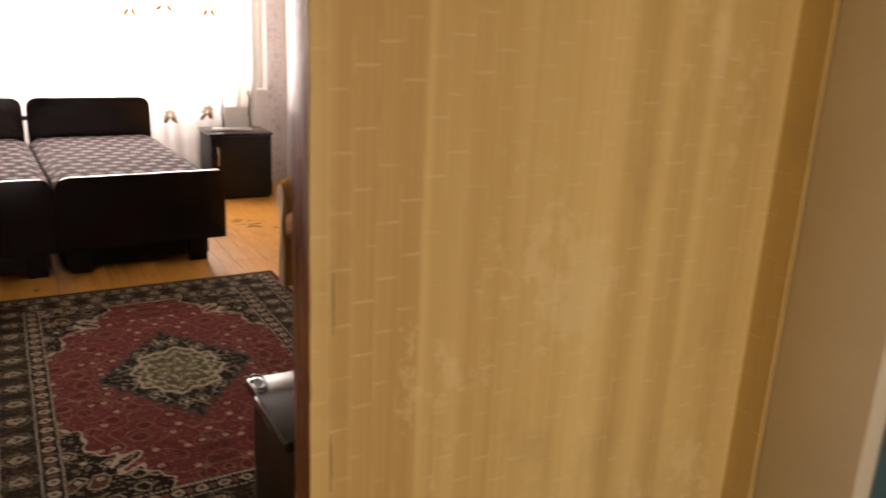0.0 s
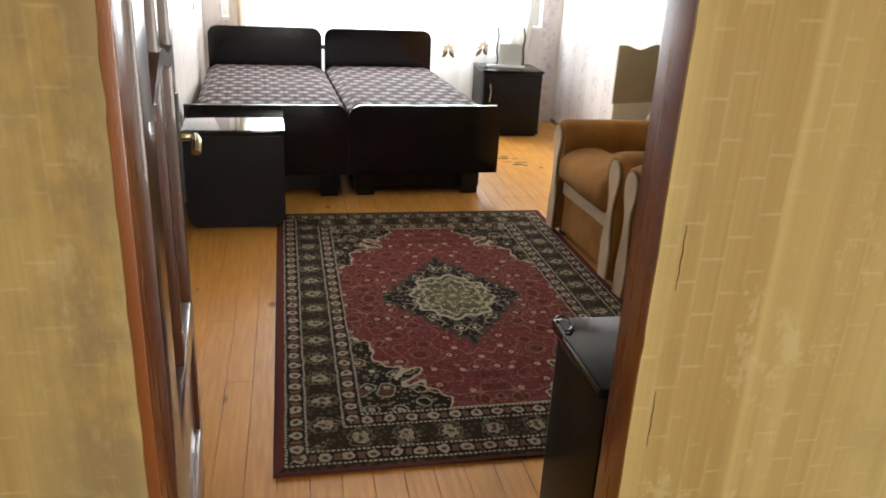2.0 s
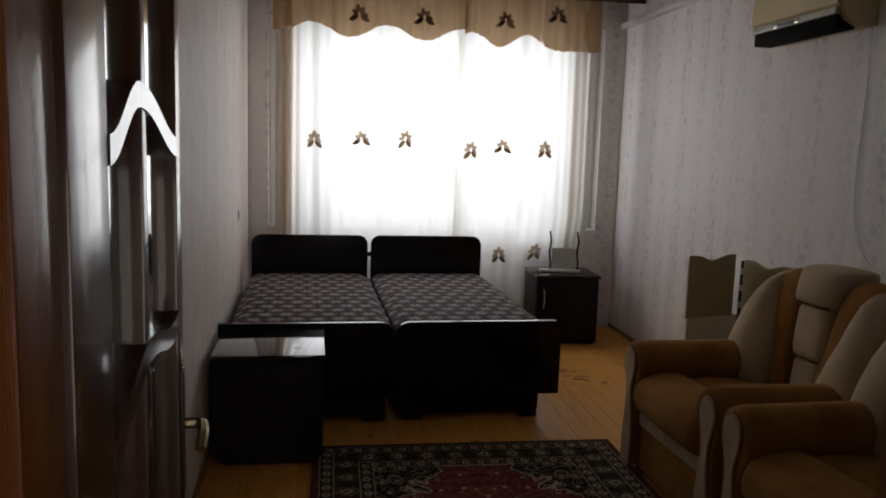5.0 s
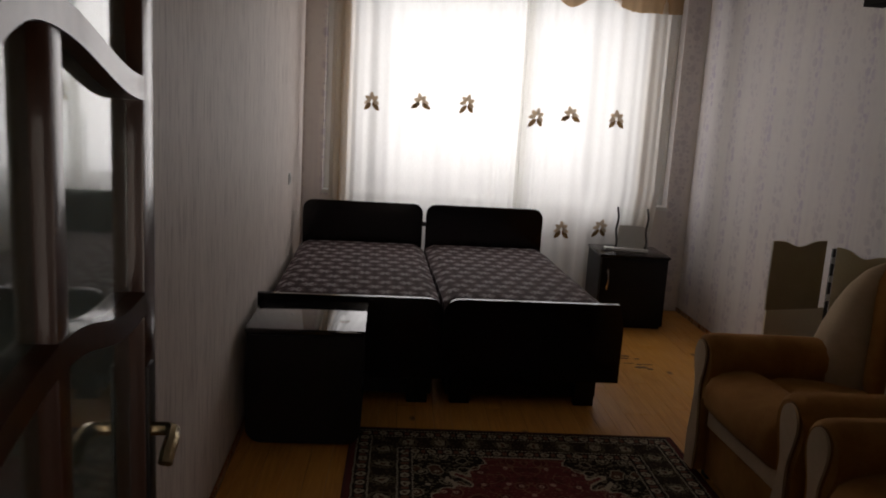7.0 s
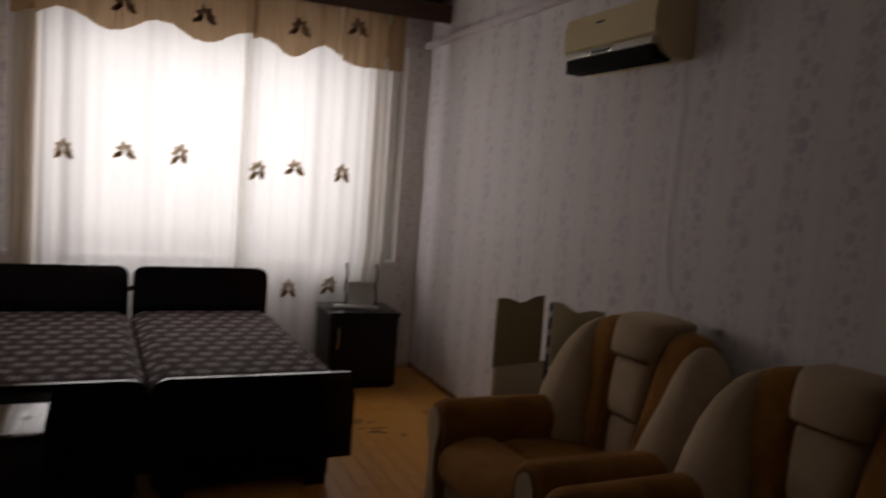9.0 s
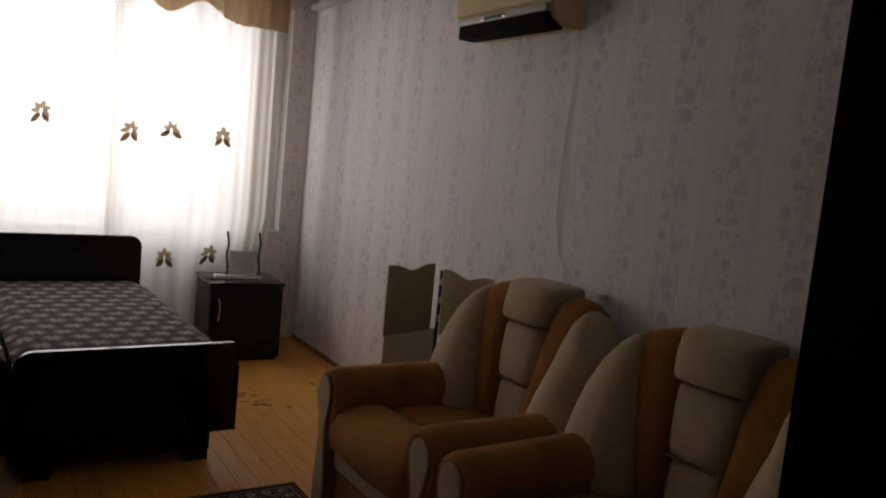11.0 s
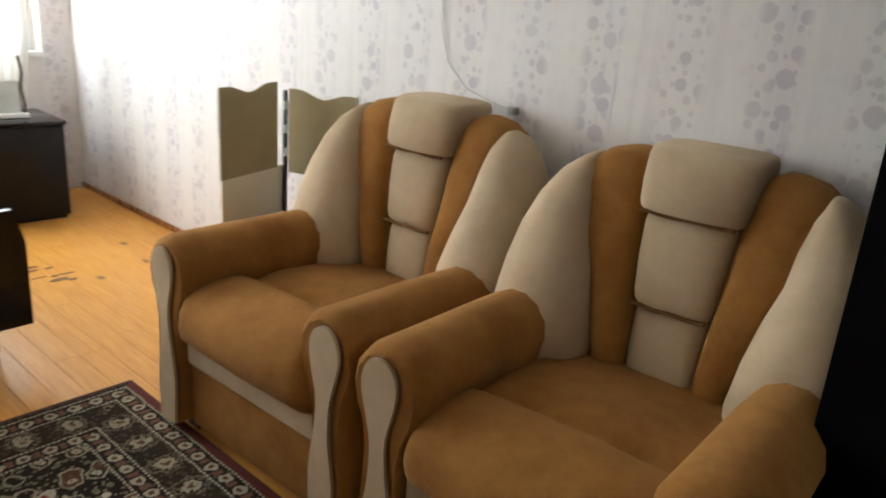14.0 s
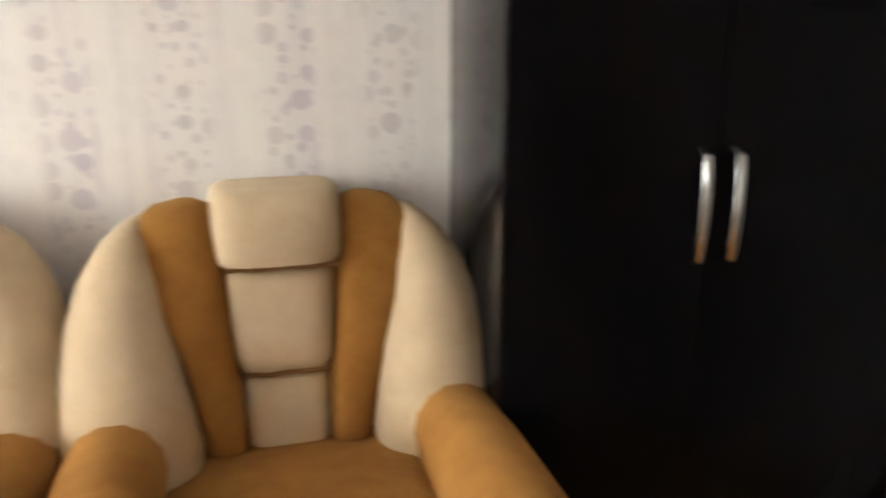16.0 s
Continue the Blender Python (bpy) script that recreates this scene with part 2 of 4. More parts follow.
    bcol = M.mix((rosette - 0.040).abs().lt(0.004), bcol, (0.14, 0.115, 0.07))
    bcol = M.mix(rosette.lt(0.026), bcol, (0.31, 0.265, 0.18))
    bcol = M.mix(rosette.lt(0.010), bcol, (0.11, 0.05, 0.03))
    for c, hw in ((0.072, 0.033), (0.262, 0.033)):
        off = (edge - c).abs()
        step = ((run / 0.076).frac() - 0.5).abs() * 0.076
        bead = (off * off + step * step).sqrt() + wig * 0.02
        half = (((run / 0.076 + 0.5).frac() - 0.5).abs() * 0.076).lt(0.010) * off.lt(0.016)
        thin = M.mix(fleck * 0.4, (0.022, 0.015, 0.011), (0.20, 0.15, 0.10))
        thin = M.mix(half * 0.8, thin, (0.20, 0.085, 0.055))
        thin = M.mix(bead.lt(0.021), thin, (0.36, 0.31, 0.22))
        thin = M.mix(bead.lt(0.009), thin, (0.10, 0.05, 0.03))
        bcol = M.mix(off.lt(hw), bcol, thin)
        dash = ((run / 0.016).frac()).gt(0.35)
        for e in (-hw, hw):
            bcol = M.mix((edge - (c + e)).abs().lt(0.0042) * dash, bcol, (0.38, 0.33, 0.24))
    col = M.mix(edge.lt(0.30), col, bcol)
    col = M.mix(edge.lt(0.034) * upright, col, (0.13, 0.03, 0.026))
    col = M.mix(edge.lt(0.014), col, (0.11, 0.035, 0.03))
    pile = M.noise(420.0, M.obj, 2.0)
    worn = M.noise(5.0, M.obj, 4.0).ramp(0.35, 0.75)
    col = M.mix(worn * 0.06, col, (0.22, 0.15, 0.11))
    col = M.mix(pile.ramp(0.3, 0.8) * 0.3, col, (0.01, 0.008, 0.007))
    return M.set(col, 0.97, 0.0, pile, 0.003, 0.0, 0.0, 0.06)


def ticking(name):
    """Dark printed mattress cloth with pale branching sprigs in staggered rows."""
    M = Mat(name)
    s = 0.122
    wx, wy = M.noise(30.0, M.obj, 2.0) - 0.5, M.noise(30.0, M.vec(M.x + 4.0, M.y, 0.0), 2.0) - 0.5
    row = (M.y / s).floor()
    px = ((M.x / s + row * 0.5 + wx * 0.25).frac() - 0.5)
    py = ((M.y / s + wy * 0.25).frac() - 0.5)
    a = py.atan2(px)
    r = (px * px + py * py).sqrt()
    leaf = (r - ((a * 3.0 + 1.57).sin().abs() * 0.30 + 0.06)).ramp(0.05, -0.04)
    spur = (r - ((a * 2.0).sin().abs() * 0.46)).ramp(0.03, -0.03) * r.gt(0.20)
    ring = (r - 0.43).abs().lt(0.04)
    d, k, q = M.cells(40.0, M.obj, 1.0)
    bits = (d - 0.25).ramp(0.08, -0.08) * k.gt(0.35)
    col = M.mix(M.noise(10.0) * 0.6, (0.034, 0.020, 0.022), (0.066, 0.042, 0.042))
    col = M.mix(bits * 0.45, col, (0.13, 0.09, 0.085))
    col = M.mix(spur * 0.45, col, (0.17, 0.12, 0.115))
    col = M.mix(ring * 0.25, col, (0.15, 0.10, 0.10))
    col = M.mix(leaf * 0.75, col, (0.36, 0.325, 0.33))
    return M.set(col, 0.85, 0.0, leaf * 0.4 + M.noise(300.0), 0.001, 0.0, 0.0, 0.15)


def cloth(name, c1, c2):
    """Velour with brushed tonal patches."""
    M = Mat(name)
    nap, fine = M.noise(5.0, M.obj, 6.0, 0.68), M.noise(350.0, M.obj, 2.0)
    col = M.mix((nap * 0.8 + fine * 0.2).ramp(0.36, 0.62), c1, c2)
    M.bsdf.inputs["Sheen Tint"].default_value = (c1[0] ** 0.5, c1[1] ** 0.5, c1[2] ** 0.5, 1)
    return M.set(col, 0.92, 0.0, fine + nap * 0.8, 0.0025, 0.0, 0.22, 0.12)


def sheer(name, color, clear, back):
    """Thin curtain cloth: part open weave, part glowing through, part diffuse."""
    M = Mat(name)
    t = M.t
    weave = M.noise(220.0, M.vec(M.x, M.y, M.z * 0.15), 2.0)
    tone = M.mix(weave.ramp(0.3, 0.7), color, tuple(c * 0.93 for c in color))
    tl, df, tp = t.nodes.new("ShaderNodeBsdfTranslucent"), t.nodes.new("ShaderNodeBsdfDiffuse"), t.nodes.new("ShaderNodeBsdfTransparent")
    t.links.new(tone.sock, tl.inputs[0])
    t.links.new(tone.sock, df.inputs[0])
    m1, m2 = t.nodes.new("ShaderNodeMixShader"), t.nodes.new("ShaderNodeMixShader")
    m1.inputs[0].default_value, m2.inputs[0].default_value = back, clear
    t.links.new(tl.outputs[0], m1.inputs[1])
    t.links.new(df.outputs[0], m1.inputs[2])
    t.links.new(m1.outputs[0], m2.inputs[1])
    t.links.new(tp.outputs[0], m2.inputs[2])
    t.links.new(m2.outputs[0], t.nodes["Material Output"].inputs[0])
    t.nodes.remove(M.bsdf)
    return M.m


def glass(name, rough=0.02, tint=(0.96, 0.98, 0.97)):
    M = Mat(name)
    b = M.bsdf.inputs
    b["Transmission Weight"].default_value, b["Roughness"].default_value, b["IOR"].default_value = 1.0, rough, 1.45
    b["Base Color"].default_value = (*tint, 1)
    return M.m


PAPER_Y, PAPER_X = wallpaper("dotted_wallpaper", "y"), wallpaper("dotted_wallpaper_end", "x")
STREAK, HALLP, PINE = streaky_paper("streaky_wallpaper"), hall_paper("hall_wallpaper"), pine("varnished_pine")
PLASTER = surf("white_plaster", (0.74, 0.73, 0.70), (0.66, 0.65, 0.62), 3.0, 0.8)
WHITE = surf("white_gloss_paint", (0.78, 0.78, 0.76), (0.70, 0.70, 0.68), 5.0, 0.35)
BLACK = surf("black_lacquer", (0.006, 0.005, 0.006), (0.010, 0.008, 0.009), 4.0, 0.14, 0.08, 0.0002, coat=0.0, spec=0.4)
WARDF = surf("black_wardrobe_front", (0.003, 0.003, 0.003), (0.005, 0.004, 0.005), 4.0, 0.22, 0.08, 0.0002, spec=0.035)
SIDEL = surf("black_lacquered_side", (0.005, 0.005, 0.006), (0.008, 0.007, 0.008), 4.0, 0.10, 0.03, 0.0001, spec=0.22)
GLOSS = surf("black_polished_top", (0.006, 0.006, 0.007), (0.010, 0.009, 0.010), 4.0, 0.07, 0.04, 0.0001, coat=0.4)
BLACKM = surf("black_stained_board", (0.007, 0.006, 0.007), (0.012, 0.010, 0.010), 6.0, 0.38, 0.12, 0.0003, spec=0.22)
DOORWOOD = surf("red_brown_door_wood", (0.34, 0.115, 0.029), (0.23, 0.070, 0.018), 5.0, 0.28, 0.12, 0.0005, (9, 9, 0.5), 0.4)
DOORDARK = surf("dark_door_wood", (0.115, 0.036, 0.014), (0.060, 0.019, 0.008), 5.0, 0.30, 0.10, 0.0003, (9, 9, 0.5), 0.55, spec=0.5)
PELMET = surf("brown_pelmet_wood", (0.10, 0.040, 0.022), (0.06, 0.022, 0.012), 5.0, 0.4, 0.1, 0.0005, (0.5, 6, 6))
BROWNC = cloth("ochre_brown_velour", (0.385, 0.180, 0.047), (0.26, 0.110, 0.025))
BEIGEC = cloth("beige_velour", (0.58, 0.445, 0.30), (0.47, 0.35, 0.225))
PIPING = cloth("brown_piping_cloth", (0.24, 0.125, 0.045), (0.17, 0.08, 0.028))
TICK = ticking("printed_mattress_cloth")
# tan copy of the sheer cloth; the sides' weaker light is in its colour
SHEER_DIM_EDGE = sheer("dimmed_curtain_edge_cloth", (0.70, 0.56, 0.38), 0.10, 0.35)
SHEER = sheer("sheer_curtain_cloth", (0.845, 0.840, 0.805), 0.19, 0.29)
VALANCE = sheer("golden_valance_cloth", (0.52, 0.35, 0.20), 0.02, 0.62)
APPLIQUE2 = surf("faded_applique", (0.30, 0.18, 0.10), (0.22, 0.12, 0.065), 30.0, 0.8)
BLOOM = sheer("tan_applique", (0.60, 0.49, 0.36), 0.14, 0.4)
APPLIQUE = sheer("brown_applique", (0.30, 0.19, 0.09), 0.10, 0.4)
CHROME = surf("brushed_chrome", (0.62, 0.61, 0.58), (0.55, 0.54, 0.52), 20.0, 0.22, 0.08, 0.0001, metal=1.0)
BRASS = surf("worn_brass", (0.55, 0.45, 0.28), (0.46, 0.36, 0.2), 25.0, 0.25, 0.1, 0.0002, metal=1.0)
MIRROR = Mat("mirror_glass").set((0.90, 0.91, 0.88), 0.015, 1.0)
GLASS = glass("clear_window_glass")
FROST = glass("frosted_door_glass", 0.07, (0.42, 0.53, 0.50))
_fb = FROST.node_tree.nodes["Principled BSDF"].inputs
_fb["Transmission Weight"].default_value, _fb["Coat Weight"].default_value, _fb["Coat Roughness"].default_value, _fb["Coat IOR"].default_value = 0.75, 1.0, 0.03, 1.6
HARDB = surf("olive_beige_hardboard", (0.40, 0.33, 0.185), (0.34, 0.275, 0.15), 6.0, 0.35)
CREAM = surf("cream_board", (0.76, 0.70, 0.54), (0.70, 0.64, 0.48), 5.0, 0.4)
ACW = surf("yellowed_white_plastic", (0.72, 0.58, 0.33), (0.65, 0.51, 0.28), 5.0, 0.4)
ACF = surf("pale_grey_plastic", (0.62, 0.60, 0.52), (0.55, 0.53, 0.46), 6.0, 0.35)
GREYB = surf("grey_white_board", (0.60, 0.60, 0.56), (0.52, 0.52, 0.49), 5.0, 0.5)
DARKP = surf("dark_plastic", (0.02, 0.02, 0.02), (0.035, 0.033, 0.03), 20.0, 0.4)
SLOT = surf("matt_black_plastic", (0.010, 0.009, 0.008), (0.016, 0.014, 0.012), 20.0, 0.9, spec=0.08)
BLUE = surf("blue_painted_wood", (0.06, 0.22, 0.36), (0.045, 0.17, 0.29), 4.0, 0.4)
GROUND = surf("pale_ground", (0.22, 0.20, 0.17), (0.16, 0.15, 0.12), 0.3, 0.9, 0.05, 0.02)
SEAM = surf("dark_joint", (0.085, 0.045, 0.016), (0.055, 0.03, 0.012), 20.0, 0.7)


# ---- mesh helpers ----
def finish(bm, name, material, smooth=True):
    me = bpy.data.meshes.new(name)
    bmesh.ops.recalc_face_normals(bm, faces=bm.faces)
    bm.to_mesh(me)
    bm.free()
    me.materials.append(material)
    if smooth:
        for p in me.polygons:
            p.use_smooth = True
        me.set_sharp_from_angle(angle=radians(42))
    return me


def part(name, bm, material, parent, label="", m=None):
    ob = new(name, finish(bm, name, material))
    ob.parent = parent
    if m is not None:
        ob.matrix_basis = m
    return tagged(ob, label)


def thing(name, m, label, category, group="", kind=""):
    ob = new(name)
    ob.empty_display_size = 0.1
    ob.matrix_basis = m
    return tagged(ob, label, category, group, kind)


def solo(name, bm, material, label, category="", kind="", group="", m=None):
    ob = new(name, finish(bm, name, material))
    if m is not None:
        ob.matrix_basis = m
    return tagged(ob, label, category, group, kind)


def box(bm, x0, x1, y0, y1, z0, z1, bevel=0.0, seg=2):
    r = bmesh.ops.create_cube(bm, size=1.0, matrix=Matrix.Translation(((x0 + x1) / 2, (y0 + y1) / 2, (z0 + z1) / 2)) @ Matrix.Diagonal((x1 - x0, y1 - y0, z1 - z0, 1)))
    if bevel:
        edges = list({e for v in r["verts"] for e in v.link_edges})
        bmesh.ops.bevel(bm, geom=edges, offset=bevel, segments=seg, profile=0.6, affect="EDGES")
    return bm


def cube(*a, bevel=0.0, seg=2):
    return box(bmesh.new(), *a, bevel=bevel, seg=seg)


def rings(bm, loops, closed=True, caps=True):
    """Faces between successive loops of points."""
    vs = [[bm.verts.new(p) for p in loop] for loop in loops]
    n = len(vs[0])
    for a, b in zip(vs, vs[1:]):
        for i in range(n if closed else n - 1):
            bm.faces.new((a[i], a[(i + 1) % n], b[(i + 1) % n], b[i]))
    if caps and closed:
        bm.faces.new(vs[0][::-1])
        bm.faces.new(vs[-1])
    return bm


def oval(hx, hy, n=20, p=2.6):
    """A superellipse outline."""
    pts = []
    for i in range(n):
        a = 2 * math.pi * (i + 0.5) / n
        c, s = math.cos(a), math.sin(a)
        pts.append((hx * math.copysign(abs(c) ** (2 / p), c), hy * math.copysign(abs(s) ** (2 / p), s)))
    return pts


def loft_z(sections, n=20, p=2.6):
    """Sections (cx, cy, z, hx, hy) stacked upwards."""
    return rings(bmesh.new(), [[(cx + a, cy + b, z) for a, b in oval(hx, hy, n, p)] for cx, cy, z, hx, hy in sections])


def plate(outline, depth, axis="y", at=0.0, bevel=0.0):
    """A flat board with that outline (u, z), thick along the axis."""
    bm = bmesh.new()
    def pt(u, z, d):
        return (u, at + d, z) if axis == "y" else (at + d, u, z) if axis == "x" else (u, z, at + d)
    rings(bm, [[pt(u, z, 0) for u, z in outline], [pt(u, z, depth) for u, z in outline]])
    if bevel:
        edges = [e for e in bm.edges if len(e.link_faces) == 2 and e.calc_face_angle(0) > 1.2 and any(len(f.verts) > 4 for f in e.link_faces)]
        bmesh.ops.bevel(bm, geom=edges, offset=bevel, segments=2, profile=0.6, affect="EDGES")
    return bm


def tube(points, r, n=8):
    """A round bar along a line of points."""
    pts = [Vector(p) for p in points]
    loops = []
    for i, p in enumerate(pts):
        d = (pts[min(i + 1, len(pts) - 1)] - pts[max(i - 1, 0)]).normalized()
        a = d.orthogonal().normalized() if i == 0 else (a - d * a.dot(d)).normalized()
        b = d.cross(a)
        loops.append([p + (a * math.cos(2 * math.pi * k / n) + b * math.sin(2 * math.pi * k / n)) * r for k in range(n)])
    return rings(bmesh.new(), loops)


def rounded(x0, x1, z0, z1, r_bl=0.0, r_br=0.0, r_tr=0.0, r_tl=0.0, n=6):
    """Outline of a rectangle with some round corners."""
    out = []
    for cx, cz, r, a0 in ((x0, z0, r_bl, 180), (x1, z0, r_br, 270), (x1, z1, r_tr, 0), (x0, z1, r_tl, 90)):
        if r <= 0:
            out.append((cx, cz))
            continue
        ox, oz = cx + (r if cx == x0 else -r), cz + (r if cz == z0 else -r)
        for i in range(n + 1):
            a = radians(a0 + 90 * i / n)
            out.append((ox + r * math.cos(a), oz + r * math.sin(a)))
    return out


# ---- large structure ----
XR, YW, CEIL = 3.065, 2.34, 3.0      # right wall, window wall, ceiling
DOOR_Y, DOOR_Y2 = -3.68, -3.56       # hall face and room face of the door wall
DX0, DX1, DH = 0.336, 1.172, 2.03     # door opening


def structure(name, bm, material, label):
    return solo(name, bm, material, label, kind="structure")


structure("wall_right", cube(XR, XR + 0.2, -3.62, YW + 0.28, -0.02, CEIL), PAPER_Y, "off-white wallpaper with lilac circles on the long wall")
_lw = structure("wall_left", cube(-0.2, 0.0, -6.2 + 2.5, 2.75, -0.02, CEIL), STREAK, "pale wallpaper with fine upright grey streaks")
_lw.matrix_basis = pose(-0.075, 0, 0, 0, 0, 2.3)
_b = cube(-0.5, -0.005, YW, YW + 0.28, 0, CEIL)
box(_b, 2.875, XR, YW, YW + 0.28, 0, CEIL)
box(_b, -0.005, 2.875, YW, YW + 0.28, 0, 0.86)
box(_b, -0.005, 2.875, YW, YW + 0.28, 2.64, CEIL)
structure("wall_window", _b, PAPER_X, "dotted wallpaper around the wide window opening")
_b = cube(-0.4, DX0 - 0.035, DOOR_Y + 0.006, DOOR_Y2, 0, CEIL)
box(_b, DX1 + 0.035, XR, DOOR_Y + 0.006, DOOR_Y2, 0, CEIL)
box(_b, DX0 - 0.035, DX1 + 0.035, DOOR_Y + 0.006, DOOR_Y2, DH + 0.035, CEIL)
structure("wall_door", _b, PAPER_X, "dotted wallpaper on the wall with the door")


def torn(x_far, x_edge, wild, seed):
    """Hall wallpaper whose edge by the door frame is torn unevenly."""
    r = random.Random(seed)
    out = [(x_far, 0.0), (x_edge, 0.0)]
    z, s = 0.0, (1 if x_edge > x_far else -1)
    while z < DH - 0.04:
        z += r.uniform(0.012, 0.07)
        out.append((x_edge - s * (abs(r.gauss(0, 0.4)) * wild + 0.4 * wild * (0.5 + 0.5 * math.sin(z * 5.0 + seed))), z))
    return out + [(x_edge, DH + 0.036), (x_far, DH + 0.036)]


_b = plate(torn(-0.4, DX0 - 0.016, 0.005, 3), 0.006, "y", DOOR_Y)
_t = plate(torn(2.335, DX1 - 0.010, 0.003, 8), 0.006, "y", DOOR_Y)
_me = bpy.data.meshes.new("torn_paper")
_t.to_mesh(_me)
_t.free()
_b.from_mesh(_me)
box(_b, -0.4, 2.335, DOOR_Y, DOOR_Y + 0.006, DH + 0.037, CEIL)
structure("wall_hall_front", _b, HALLP, "yellow-beige striped hall wallpaper, torn beside the door frame")
for _x, _z0, _z1, _k in ((DX1 + 0.030, 0.66, 0.78, 1), (DX1 + 0.034, 0.98, 1.10, 3)):
    _pts = [(_x + 0.0008 * math.sin(i * 1.9 + _k), _z0 + (_z1 - _z0) * i / 10) for i in range(11)]
    structure("trim_crack", plate(_pts + [(x + 0.0003 + 0.0014 * math.sin(0.3 * j), z) for j, (x, z) in enumerate(reversed(_pts))], 0.0016, "y", DOOR_Y - 0.0012), surf("dark_crack", (0.07, 0.05, 0.02), (0.04, 0.03, 0.01), 20.0, 0.8), "dark crack in the wallpaper beside the door")
structure("wall_hall_right", cube(2.335, 2.5, -3.765, DOOR_Y, 0, CEIL), HALLP, "short return of yellow-beige hall wall")
structure("trim_hall_right", cube(2.345, 2.5, -4.02, -3.767, 0, CEIL, bevel=0.006), surf("pale_hall_strip", (0.60, 0.56, 0.42), (0.52, 0.48, 0.35), 4.0, 0.5), "pale strip beside the blue hall door")
structure("wall_hall_side", cube(2.5, 2.62, -7.4, -4.02, 0, CEIL), HALLP, "yellow-beige hall wall")
structure("wall_hall_left", cube(-0.55, -0.4, -7.4, DOOR_Y2, 0, CEIL), HALLP, "yellow-beige hall wall")
_b = cube(-0.4, 1.1, -7.4, -7.25, 0, CEIL)
box(_b, 2.1, 2.5, -7.4, -7.25, 0, CEIL)
box(_b, 1.1, 2.1, -7.4, -7.25, 0, 0.15)
box(_b, 1.1, 2.1, -7.4, -7.25, 1.95, CEIL)
structure("wall_hall_back", _b, HALLP, "hall wall with a tall lit opening")
structure("ceiling", cube(-0.55, XR + 0.2, -7.4, YW + 0.28, CEIL, CEIL + 0.15), PLASTER, "plain white plaster ceiling")
structure("subfloor", cube(-0.55, XR + 0.2, DOOR_Y2, YW + 0.28, -0.12, -0.022), SEAM, "dark underlay below the boards")
structure("floor_hall", cube(-0.55, 2.62, -7.4, DOOR_Y2, -0.12, -0.001), surf("hall_brown_paint", (0.24, 0.12, 0.05), (0.18, 0.085, 0.035), 6.0, 0.35), "brown painted hall floor")
structure("ground", cube(-60, 60, YW + 0.5, 120, -3.2, -3.0), GROUND, "pale ground outside the window")
structure("trim_wall_right", cube(XR - 0.060, XR - 0.001, -3.55, YW - 0.002, 2.652, 2.698, bevel=0.006), surf("mauve_ledge_paper", (0.64, 0.58, 0.57), (0.54, 0.48, 0.49), 9.0, 0.6), "papered ledge strip along the wall below the frieze")
_b = cube(XR - 0.014, XR - 0.001, -2.4, YW - 0.002, 0, 0.035, bevel=0.004)
structure("baseboard_right", _b, DOORWOOD, "thin brown wooden skirting strip")
_b = cube(0.001, 0.014, -3.5, 2.3, 0, 0.035, bevel=0.004)
_o = structure("baseboard_left", _b, DOORWOOD, "thin brown wooden skirting strip")
_o.matrix_basis = pose(-0.075, 0, 0, 0, 0, 2.3)

# window: frame, sashes and panes
_w = thing("window_1", pose(0, YW, 0), "wide white wooden window with several sashes", "window", kind="structure")
for a in ((-0.003, 0.055, 0.862, 2.638), (2.815, 2.873, 0.862, 2.638)):
    part("window_frame", cube(a[0], a[1], 0.12, 0.19, a[2], a[3], bevel=0.004), WHITE, _w)
for z0, z1 in ((0.862, 0.925), (2.575, 2.638)):
    part("window_frame", cube(0.058, 2.812, 0.12, 0.19, z0, z1, bevel=0.004), WHITE, _w)
_xs = [0.058, 0.33, 1.08, 1.62, 2.45, 2.812]
for x in _xs[1:-1]:
    part("mullion", cube(x - 0.035, x + 0.035, 0.115, 0.185, 0.928, 2.572, bevel=0.004), WHITE, _w)
for a, b in zip(_xs, _xs[1:]):
    part("glazing_bar", cube(a + 0.037, b - 0.037, 0.13, 0.175, 2.10, 2.15, bevel=0.003), WHITE, _w)
    for z0, z1 in ((0.93, 2.098), (2.152, 2.57)):
        g = part("pane", cube(a + 0.037, b - 0.037, 0.15, 0.154, z0, z1), GLASS, _w)
        g.visible_shadow = False
part("window_sill", cube(-0.003, 2.873, -0.04, 0.115, 0.862, 0.892, bevel=0.006), WHITE, _w)

# door frame: lining and casings
_f = thing("door_frame", pose(0, 0, 0), "red-brown varnished door frame with chipped edges", "door frame", kind="structure")
for x0, x1 in ((DX0 - 0.034, DX0), (DX1, DX1 + 0.034)):
    part("lining", cube(x0, x1, DOOR_Y + 0.008, DOOR_Y2 + 0.004, 0, DH, bevel=0.004), DOORWOOD, _f)
part("lining", cube(DX0 - 0.034, DX1 + 0.034, DOOR_Y + 0.008, DOOR_Y2 + 0.004, DH + 0.001, DH + 0.034, bevel=0.004), DOORWOOD, _f)
for x0, x1 in ((DX0 - 0.10, DX0 - 0.036), (DX1 + 0.036, DX1 + 0.10)):
    part("casing", cube(x0, x1, DOOR_Y2 + 0.001, DOOR_Y2 + 0.02, 0, DH + 0.09, bevel=0.005), DOORWOOD, _f)
part("casing", cube(DX0 - 0.034, DX1 + 0.034, DOOR_Y2 + 0.001, DOOR_Y2 + 0.02, DH + 0.036, DH + 0.09, bevel=0.005), DOORWOOD, _f)

